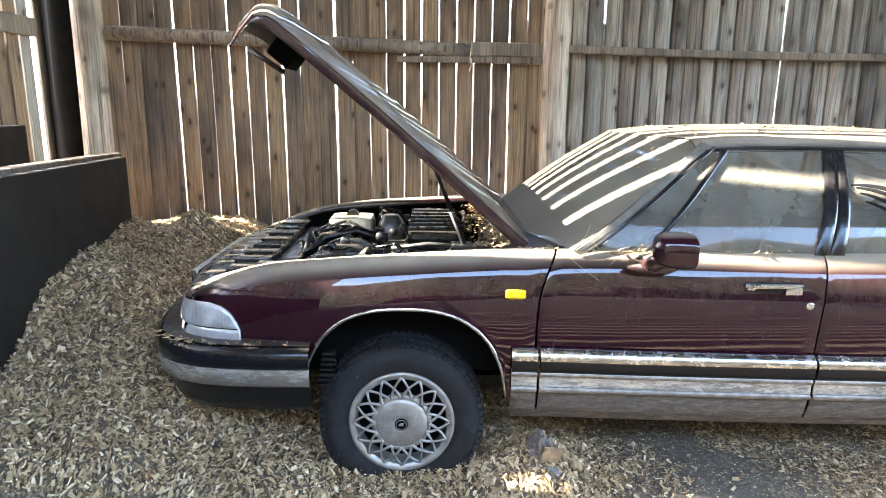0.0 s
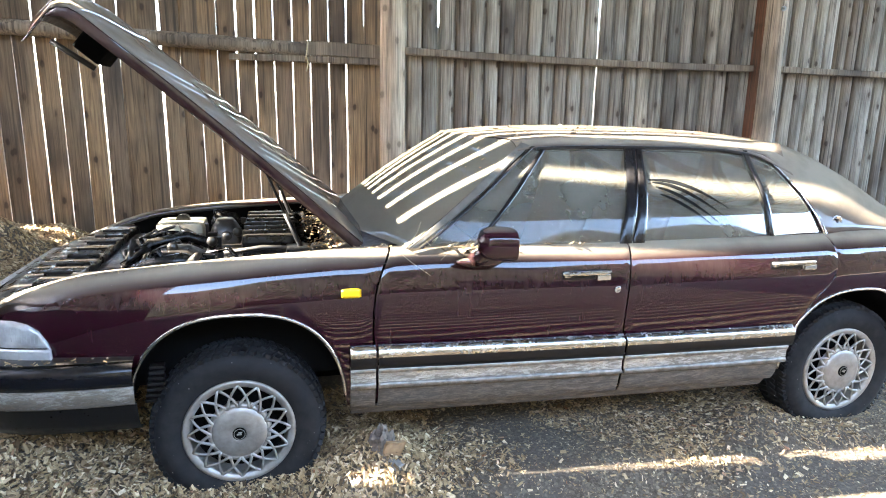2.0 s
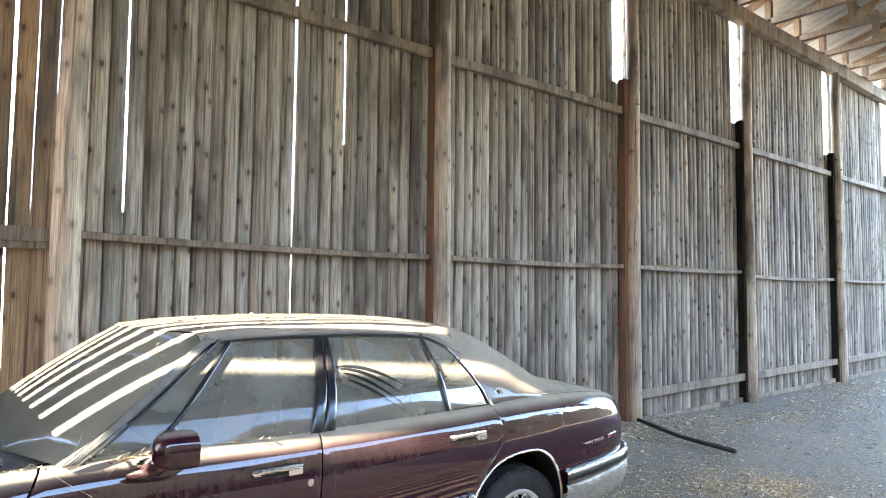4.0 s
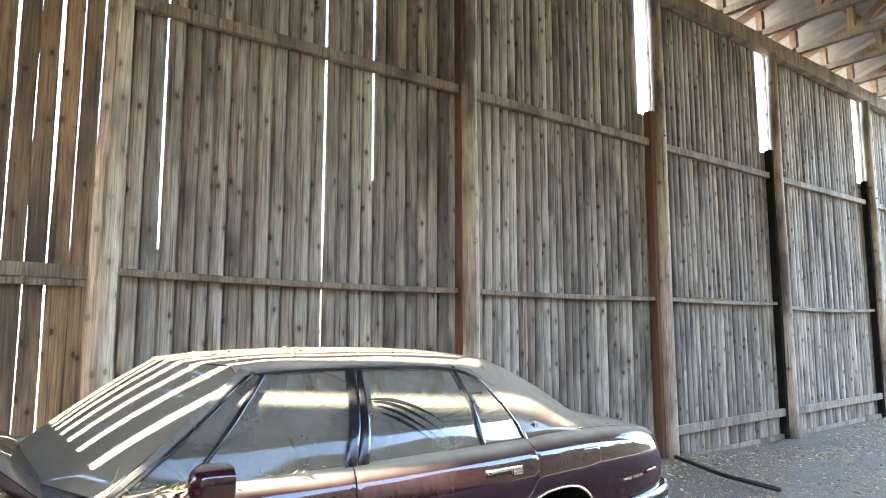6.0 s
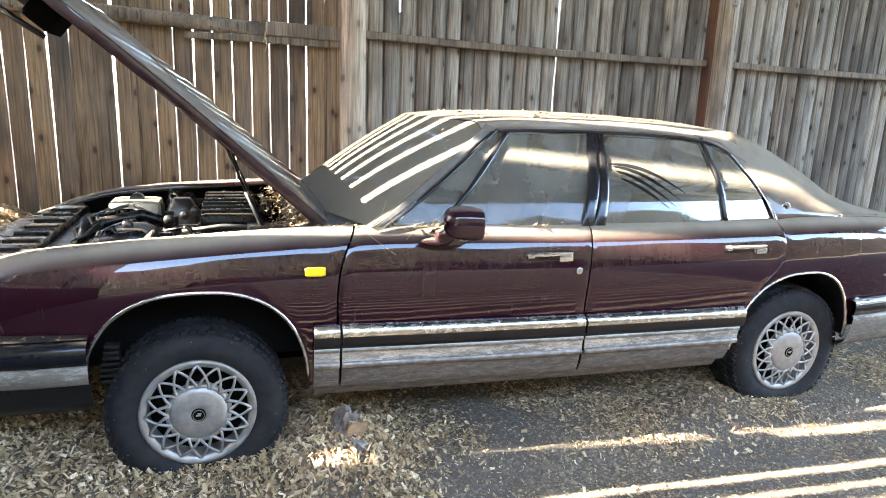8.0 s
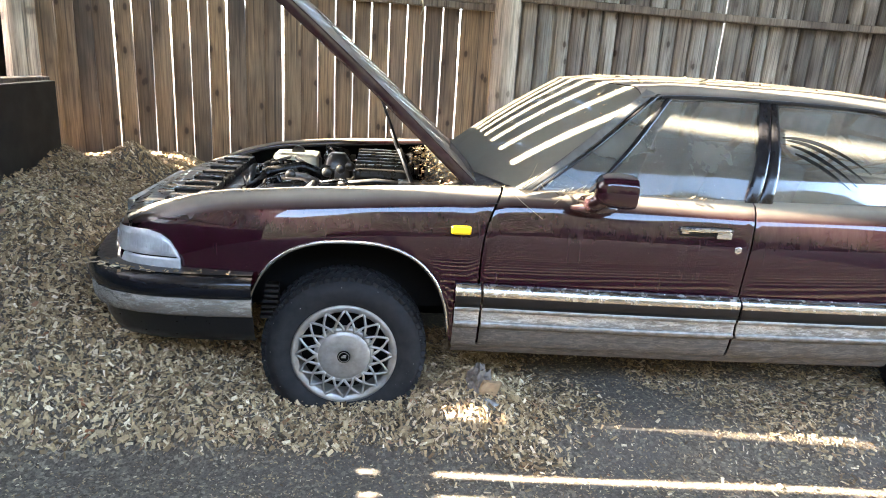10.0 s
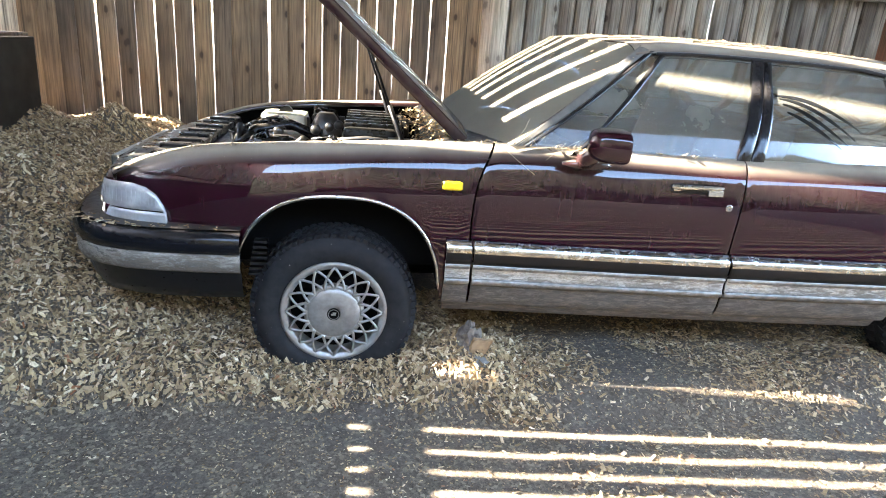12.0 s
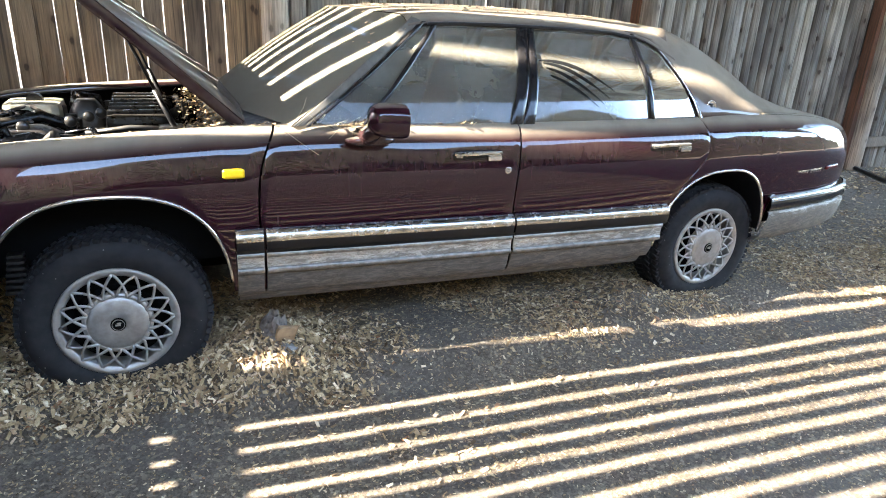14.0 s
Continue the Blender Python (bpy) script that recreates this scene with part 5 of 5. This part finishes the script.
# bars where the model script stands, and the red side lamp
for a, b in ((3.315, 3.335), (3.34, 3.36), (3.365, 3.385), (3.39, 3.405), (3.425, 3.445), (3.45, 3.468), (3.472, 3.49), (3.495, 3.51), (3.514, 3.53)):
    skin_patch("script_bar", a, b, 0.717, 0.735, 0.003, M_CHROME, car, "", 2, 2, 0.0, 0.003)
skin_patch("rear_side_lamp", 3.575, 3.70, 0.722, 0.742, 0.006, M_TAIL, car, "red rear side lamp", 6, 3, 0.1)
lamp_strip = [[(4.064 - 0.02 * ((v - 0.5) / 0.5) ** 2, 0.30 + (2 * MID - 0.60) * v, z) for z in (0.68, 0.72, 0.80, 0.84)] for v in (k / 10 for k in range(11))]
sheet("tail_lamp", lamp_strip, M_TAIL, car, "red full-width tail lamp", 0.01)

# door mirrors
for side in (0, 1):
    bm = bmesh.new()
    rings = []
    for t, sx, sz in ((0.0, 0.46, 0.46), (0.06, 0.66, 0.66), (0.16, 0.83, 0.83), (0.32, 0.95, 0.94), (0.55, 1.0, 1.0), (0.9, 1.0, 1.0), (1.0, 0.95, 0.94)):
        ring = []
        for k in range(20):
            a = 2 * math.pi * k / 20
            c, s = math.cos(a), math.sin(a)
            yy = -0.186 + 0.070 * sx * math.copysign(abs(c) ** 0.72, c)
            zz = 1.072 + 0.062 * sz * math.copysign(abs(s) ** 0.72, s) - 0.008 * t
            xx = 0.874 + 0.148 * t + 0.02 * (0.5 + 0.5 * c) * (1 - t)
            p = (xx, yy, zz)
            ring.append(bm.verts.new(mirror_y(p) if side else p))
        rings.append(ring)
    for a, b in zip(rings, rings[1:]):
        for k in range(20):
            bm.faces.new((a[k], a[(k + 1) % 20], b[(k + 1) % 20], b[k]))
    bm.faces.new(rings[0])
    m = part("door_mirror", bm, M_PAINT_CLEAN, car, "maroon door mirror with a chipped shell", True)
    f = mirror_y if side else (lambda p: p)
    lo, hi = f((1.010, -0.242, 1.018)), f((1.020, -0.130, 1.108))
    part("mirror_glass", box_bm(bmesh.new(), tuple(map(min, lo, hi)), tuple(map(max, lo, hi)), 0.003), M_PILLAR, m, "dark mirror glass")
    part("mirror_stalk", tube_bm(bmesh.new(), [f((0.90, -0.06, 0.985)), f((0.915, -0.11, 1.0)), f((0.93, -0.17, 1.04))], [0.04, 0.034, 0.03], 10), M_PAINT, m, "", True)
    pts = [f((x, -0.082 - 0.012 * math.sin(math.pi * (x - 0.83) / 0.19), 0.978)) for x in np.linspace(0.83, 1.02, 9)]
    part("mirror_foot", tube_bm(bmesh.new(), pts, [0.006, 0.014, 0.019, 0.021, 0.021, 0.021, 0.02, 0.018, 0.01], 8), M_PAINT, m, "", True)

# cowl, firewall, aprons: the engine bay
# firewall, floor and aprons carry the bay's shade as near-black colour
bay = part("engine_bay", box_bm(bmesh.new(), (0.40, 0.14, 0.52), (0.46, 2 * MID - 0.14, 0.99), 0.005), M_SHADE, car, "engine bay walls coloured near-black for their shade")
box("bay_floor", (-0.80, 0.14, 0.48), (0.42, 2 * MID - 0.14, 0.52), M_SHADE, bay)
for y0, y1 in ((0.135, 0.15), (2 * MID - 0.15, 2 * MID - 0.135)):
    apron = [[(x, (y0 + y1) / 2, 0.5), (x, (y0 + y1) / 2, crest(x) - 0.02), (x, (y0 + y1) / 2 + (0.035 if y0 < 1 else -0.035), crest(x) - 0.025)] for x in np.linspace(-0.8, 0.45, 16)]
    sheet("apron", apron, M_SHADE, bay, "", 0.004)
cowl = []
for i in range(17):
    v = i / 16
    bow = math.sin(math.pi * v)
    y = 0.10 + (2 * MID - 0.20) * v
    cowl.append([(0.40, y, 0.985), (0.46, y, 1.0 + 0.01 * bow), (0.54 - 0.06 * bow, y, 1.012 + 0.012 * bow), (0.70 - 0.21 * bow, y, 1.018 + 0.012 * bow)])
sheet("cowl_panel", cowl, M_BLACK, car, "black plastic cowl under the windscreen", 0.004, out=-1)
cover = part("radiator_cover", box_bm(bmesh.new(), (-0.74, 0.24, 0.845), (-0.60, 1.44, 0.885), 0.012), M_ENGINE, bay, "dusty black radiator shroud")
for k in range(7):
    box("shroud_rib", (-0.735, 0.36 + 0.15 * k, 0.882), (-0.605, 0.385 + 0.15 * k, 0.897), M_ENGINE, cover)
fan = part("fan_shroud", box_bm(bmesh.new(), (-0.60, 0.30, 0.70), (-0.50, 1.38, 0.855), 0.02), M_BLACK, bay)


def dome(name, centre, size, material, label, flat=0.5):
    """A rounded moulded cover with a flattened top."""
    bm = bmesh.new()
    rings = []
    for t in (0.0, 0.25, 0.5, 0.7, 0.85, 0.95, 1.0):
        r = (1 - t**3 * (1 - flat * 0.55))
        rings.append([bm.verts.new((centre[0] + size[0] * r * math.copysign(abs(math.cos(a)) ** 0.6, math.cos(a)), centre[1] + size[1] * r * math.copysign(abs(math.sin(a)) ** 0.6, math.sin(a)), centre[2] + size[2] * t)) for a in (2 * math.pi * k / 24 for k in range(24))])
    for a, b in zip(rings, rings[1:]):
        for k in range(24):
            bm.faces.new((a[k], a[(k + 1) % 24], b[(k + 1) % 24], b[k]))
    bm.faces.new(rings[-1])
    return part(name, bm, material, bay, label, True)


dome("air_cleaner", (-0.27, 0.52, 0.78), (0.17, 0.20, 0.165), M_BLACK, "round black air cleaner cover", 0.7)
tube("air_duct", [(-0.45, 0.45, 0.84), (-0.36, 0.38, 0.90), (-0.22, 0.34, 0.925), (-0.10, 0.38, 0.88)], 0.035, M_HOSE, bay, "ribbed black air duct", 10)
tank = part("coolant_tank", box_bm(bmesh.new(), (-0.43, 0.98, 0.80), (-0.20, 1.22, 0.968), 0.035), M_CREAM, bay, "cream plastic coolant tank")
part("tank_lid", lathe_bm(bmesh.new(), [(0.0, -0.02), (0.035, -0.02), (0.035, 0.02), (0.0, 0.02)], (-0.31, 1.10, 0.965), 16), M_BLACK, tank)
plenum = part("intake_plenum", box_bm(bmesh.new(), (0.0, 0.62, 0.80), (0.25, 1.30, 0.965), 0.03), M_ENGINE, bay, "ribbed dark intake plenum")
for k in range(6):
    box("plenum_rib", (0.005, 0.68 + 0.11 * k, 0.955), (0.245, 0.71 + 0.11 * k, 0.982), M_ENGINE, plenum, bevel=0.006)
tube("radiator_hose", [(-0.50, 0.62, 0.84), (-0.40, 0.70, 0.925), (-0.25, 0.78, 0.945), (-0.12, 0.74, 0.90)], 0.026, M_HOSE, bay, "thick black radiator hose", 10)
tube("fuel_rail", [(-0.06, 0.44, 0.93), (0.10, 0.43, 0.952), (0.26, 0.44, 0.94)], 0.011, M_STEEL, bay, "bare metal fuel rail", 8)
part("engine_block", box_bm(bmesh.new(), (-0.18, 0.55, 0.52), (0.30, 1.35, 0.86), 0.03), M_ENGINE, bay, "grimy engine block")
dome("alternator", (-0.10, 1.05, 0.82), (0.085, 0.085, 0.16), M_STEEL, "dirty alternator", 0.8)
dome("brake_booster", (0.34, 0.42, 0.76), (0.07, 0.11, 0.20), M_BLACK, "black brake booster", 0.8)
part("fluid_tank", box_bm(bmesh.new(), (0.20, 0.36, 0.84), (0.30, 0.50, 0.955), 0.015), M_BLACK, bay, "small fluid reservoir")
part("battery", box_bm(bmesh.new(), (-0.06, 0.22, 0.72), (0.14, 0.40, 0.925), 0.012), M_BLACK, bay, "black battery")
part("fuse_box", box_bm(bmesh.new(), (-0.62, 0.20, 0.78), (-0.48, 0.34, 0.90), 0.012), M_BLACK, bay, "black fuse box")
rh = random.Random(3)
for k in range(26):
    x0, y0 = rh.uniform(-0.5, 0.36), rh.uniform(0.3, 1.4)
    z0 = rh.uniform(0.86, 0.93)
    pts = [(x0, y0, z0 - 0.06)]
    for _ in range(4):
        pts.append((pts[-1][0] + rh.uniform(-0.09, 0.11), pts[-1][1] + rh.uniform(-0.12, 0.12), min(0.985, z0 + rh.uniform(-0.01, 0.055))))
    pts.append((pts[-1][0] + 0.03, pts[-1][1], z0 - 0.08))
    tube("hose" if k % 3 else "wire_loom", pts, rh.choice([0.006, 0.009, 0.014, 0.020]), M_HOSE if k % 4 else M_STEEL, bay, "", 7)
for k in range(22):
    x0, y0 = rh.uniform(-0.45, 0.36), rh.uniform(0.3, 1.4)
    s = rh.uniform(0.015, 0.04)
    z0 = rh.uniform(0.87, 0.96)
    part("bracket", box_bm(bmesh.new(), (x0, y0, z0 - 0.10), (x0 + s * 1.6, y0 + s, z0), 0.005), M_STEEL if k % 2 else M_ENGINE, bay)
for k in range(8):
    part("cap", lathe_bm(bmesh.new(), [(0.0, -0.015), (0.02, -0.015), (0.024, 0.0), (0.02, 0.015), (0.0, 0.015)], (rh.uniform(-0.4, 0.35), rh.uniform(0.3, 1.3), rh.uniform(0.92, 0.96)), 12), M_STEEL, bay, "", True)
# gas struts of the hood
tube("hood_strut", [(0.28, 1.22, 0.84), (0.18, 1.22, 1.10)], 0.011, M_BLACK, car, "black hood strut")
tube("hood_strut_rod", [(0.18, 1.22, 1.10), (0.075, 1.22, 1.385)], 0.006, M_BLACK, car)
tube("hood_strut", [(0.30, 0.42, 0.86), (0.20, 0.42, 1.10)], 0.011, M_BLACK, car, "black hood strut")
tube("hood_strut_rod", [(0.20, 0.42, 1.10), (0.10, 0.42, 1.35)], 0.006, M_BLACK, car)

# ---- inside the car ----
def seat(x, y, w):
    s = part("seat", box_bm(bmesh.new(), (x, y - w / 2, 0.48), (x + 0.50, y + w / 2, 0.66), 0.05), M_SEAT, car, "faded cloth seat", True)
    b = box_bm(bmesh.new(), (-0.07, -w / 2, 0.0), (0.07, w / 2, 0.58), 0.05)
    bmesh.ops.transform(b, matrix=pose(x + 0.50, y, 0.60, 0, 17, 0), verts=b.verts)
    part("seat_back", b, M_SEAT, s, "", True)
    for dy in ((0.0,) if w < 0.8 else (-0.38, 0.38)):
        h = box_bm(bmesh.new(), (-0.05, -0.12, 0.0), (0.05, 0.12, 0.15), 0.035)
        bmesh.ops.transform(h, matrix=pose(x + 0.69, y + dy, 1.17, 0, 12, 0), verts=h.verts)
        part("headrest", h, M_SEAT, s, "", True)


seat(1.22, 0.46, 0.54)
seat(1.22, 2 * MID - 0.46, 0.54)
seat(2.02, MID, 1.25)
dash = box_bm(bmesh.new(), (0.66, 0.16, 0.72), (1.02, 2 * MID - 0.16, 1.0), 0.05)
part("dashboard", dash, M_SHADE, car, "dark dashboard", True)
ring = [(1.10 + 0.06 * math.sin(a), 0.46 + 0.19 * math.cos(a), 0.86 + 0.15 * math.sin(a)) for a in (2 * math.pi * k / 28 for k in range(29))]
tube("steering_wheel", ring, 0.014, M_SHADE, car, "dark steering wheel", 8)
box("cabin_floor", (0.66, 0.12, 0.40), (2.6, 2 * MID - 0.12, 0.44), M_SEAT, car)
box("parcel_shelf", (2.62, 0.25, 0.96), (3.1, 2 * MID - 0.25, 1.0), M_SEAT, car)
for y in (0.03, 2 * MID - 0.06):
    box("door_lining", (0.68, y, 0.44), (2.55, y + 0.03, 0.99), M_SEAT, car)
# marks wiped by fingers in the dust of the rear window
for k in range(4):
    rows = []
    for i in range(13):
        u = i / 12
        x = 1.765 + 0.012 * k + (0.36 - 0.045 * k) * u
        z = 1.262 - 0.020 * k - (0.03 + 0.095 * u) * u + 0.012 * math.sin(3 * u + k)
        w = 0.006 * math.sin(math.pi * min(1, u * 1.05 + 0.02)) + 0.0015
        rows.append([green(x, z - w, 0.0025), green(x, z + w, 0.0025)])
    sheet("wiped_mark", rows, M_CLEAN, car, "finger mark wiped through the dust")

# ---- litter lying on the car ----
def roof_level(x, y):
    v = np.clip((y - 0.34) / (2 * MID - 0.68), 0, 1)
    ze = np.interp(x, [a for a, _ in ROOF_Z], [b for _, b in ROOF_Z]) - 0.002
    zm = np.interp(x, [1.02, 1.2, 1.7, 2.2, 2.6, 2.75], [1.432, 1.452, 1.468, 1.458, 1.43, 1.41])
    return ze + (zm - ze) * np.sin(np.pi * v) ** 0.8


chips("roof_litter", "wood chips and leaf bits scattered over the car roof", scatter(2200, (1.08, 0.37), (2.55, 1.3), lambda x, y: (0.35 + 0.4 * (x < 1.9)) * (0.4 + 0.6 * (y < 0.7)) * (x > 1.23 - 0.145 * np.sin(np.pi * (y - 0.34) / 1.0))), (0.007, 0.028), 0.010, 0.35, roof_level)
chips("bumper_litter", "chips lying on the bumper shelf", scatter(260, (-1.0, -0.06), (-0.42, 0.16), lambda x, y: (y > -0.08 + 0.35 * np.clip(-0.78 - x, 0, 1) * 1.3) * (y < 0.0 + 0.5 * np.clip(-0.75 - x, 0, 1))), (0.008, 0.026), 0.005, 0.25, lambda x, y: 0.664 + 0 * x)
chips("cowl_litter", "chips and twigs piled in the cowl and engine bay", scatter(1100, (0.26, 0.2), (0.48, 1.45), lambda x, y: smooth01((x - 0.24) / 0.2)), (0.005, 0.020), 0.018, 0.5, lambda x, y: np.interp(x, [0.2, 0.40, 0.46, 0.6], [0.95, 0.985, 1.004, 1.02]))


def shield_level(x, y):
    bow = np.sin(np.pi * np.clip((y - 0.15) / 1.38, 0, 1))
    x0, x1 = 0.650 - 0.22 * bow, 1.215 - 0.21 * bow
    u = np.clip((x - x0) / (x1 - x0), 0, 1)
    return 1.024 + 0.012 * bow + u * (0.39 + 0.012 * bow) + 0.02 * bow * np.sin(np.pi * u)


def clumped(x, y):
    return 0.25 + 0.75 * (ripple(x, y, 19.0, 0.7) > 0.35)


chips("screen_litter", "leaf bits and chips stuck to the dusty windscreen", scatter(750, (0.62, 0.16), (1.18, 1.2), lambda x, y: clumped(x, y) * (0.3 + 0.7 * (x < 0.85)) * (x > 0.66 - 0.3 * (y - 0.1))), (0.004, 0.016), 0.003, 0.2, shield_level)
chips("ledge_litter", "chips gathered at the foot of the door mirror", scatter(420, (0.66, -0.035), (1.5, 0.005), lambda x, y: 0.10 + 0.9 * np.exp(-(((x - 0.87) / 0.06) ** 2))), (0.004, 0.018), 0.014, 0.5, lambda x, y: 1.014 + 0.08 * (y + 0.015))
chips("hood_litter", "chips caught along the hood hinge and wing gutter", scatter(500, (-0.7, 0.02), (0.6, 0.08), lambda x, y: 0.15 + 0.85 * np.exp(-(((x - 0.56) / 0.06) ** 2))), (0.004, 0.014), 0.004, 0.3, lambda x, y: np.interp(x, [a for a, _ in CREST], [b for _, b in CREST]) + 0.001)
rs = random.Random(9)
straw = bmesh.new()
for k in range(4):
    x, y = rs.uniform(0.60, 0.92), rs.uniform(-0.02, 0.03)
    tube_bm(straw, [(x, y, 1.028), (x + rs.uniform(-0.05, 0.06), y - 0.03, 1.04 + rs.uniform(0, 0.03)), (x + rs.uniform(-0.1, 0.12), y - 0.06, 1.02 + rs.uniform(-0.05, 0.06))], 0.0006, 5)
tube_bm(straw, [(0.655, -0.01, 1.03), (0.69, -0.03, 1.09), (0.70, -0.04, 1.13)], 0.0007, 5)
tube_bm(straw, [(0.61, -0.03, 1.02), (0.66, -0.07, 0.98), (0.73, -0.085, 0.93)], 0.0007, 5)
tagged(part("straw", straw, M_STRAW, None), "dry straw caught at the windscreen corner", "straw", kind="stuff")

# ---- block by the front wheel, rope on the rail ----
rk = random.Random(4)
scrap = tagged(new("cardboard_scrap"), "crumpled grey-brown cardboard scrap propped on chips by the sill", "cardboard")
face = bmesh.new()
box_bm(face, (-0.042, -0.006, -0.034), (0.042, 0.006, 0.034), 0.003)
bmesh.ops.subdivide_edges(face, edges=face.edges, cuts=2)
for v in face.verts:
    v.co += Vector((rk.uniform(-1, 1) * 0.004, rk.uniform(-1, 1) * 0.004, rk.uniform(-1, 1) * 0.004))
bmesh.ops.transform(face, matrix=pose(0.590, -0.075, 0.215, 18, 12, 16), verts=face.verts)
part("torn_face", face, plain("tan cardboard", (0.33, 0.215, 0.12), 0.9, 0, 0.25, 30, 0.2), scrap, "flat tan cardboard face")
crumple = bmesh.new()
bmesh.ops.create_icosphere(crumple, subdivisions=3, radius=1.0)
for v in crumple.verts:
    s = 1 + rk.uniform(-0.32, 0.22)
    v.co = Vector((0.548 + v.co.x * 0.052 * s, -0.045 + v.co.y * 0.042 * s, max(0.08, 0.218 + v.co.z * 0.082 * s + 0.010 * math.sin(70 * v.co.x))))
part("crumpled_flap", crumple, M_CARD, scrap, "crumpled grey-brown flap")
stone = bmesh.new()
bmesh.ops.create_icosphere(stone, subdivisions=2, radius=1.0)
for v in stone.verts:
    s = 1 + rk.uniform(-0.15, 0.15)
    v.co = Vector((0.585 + v.co.x * 0.05 * s, -0.085 + v.co.y * 0.03 * s, 0.14 + v.co.z * 0.035 * s))
tagged(part("stone", stone, plain("grey stone", (0.22, 0.22, 0.21), 0.85, 0, 0.3, 30, 0.3), None), "grey stone beside a cardboard scrap", "stone")
rope = [(0.40 + 0.035 * math.sin(a) * 0.3, 2.66 - 0.07 * math.cos(a), 1.95 + 0.075 * math.sin(a)) for a in (2 * math.pi * k / 20 for k in range(21))]
rp = tube_bm(bmesh.new(), rope, 0.006, 6)
tube_bm(rp, [(0.40, 2.60, 1.90), (0.405, 2.59, 1.85), (0.39, 2.59, 1.80)], 0.005, 6)
tagged(part("rope", rp, M_STRAW, None, "", True), "pale twine tied round the fence rail", "rope")
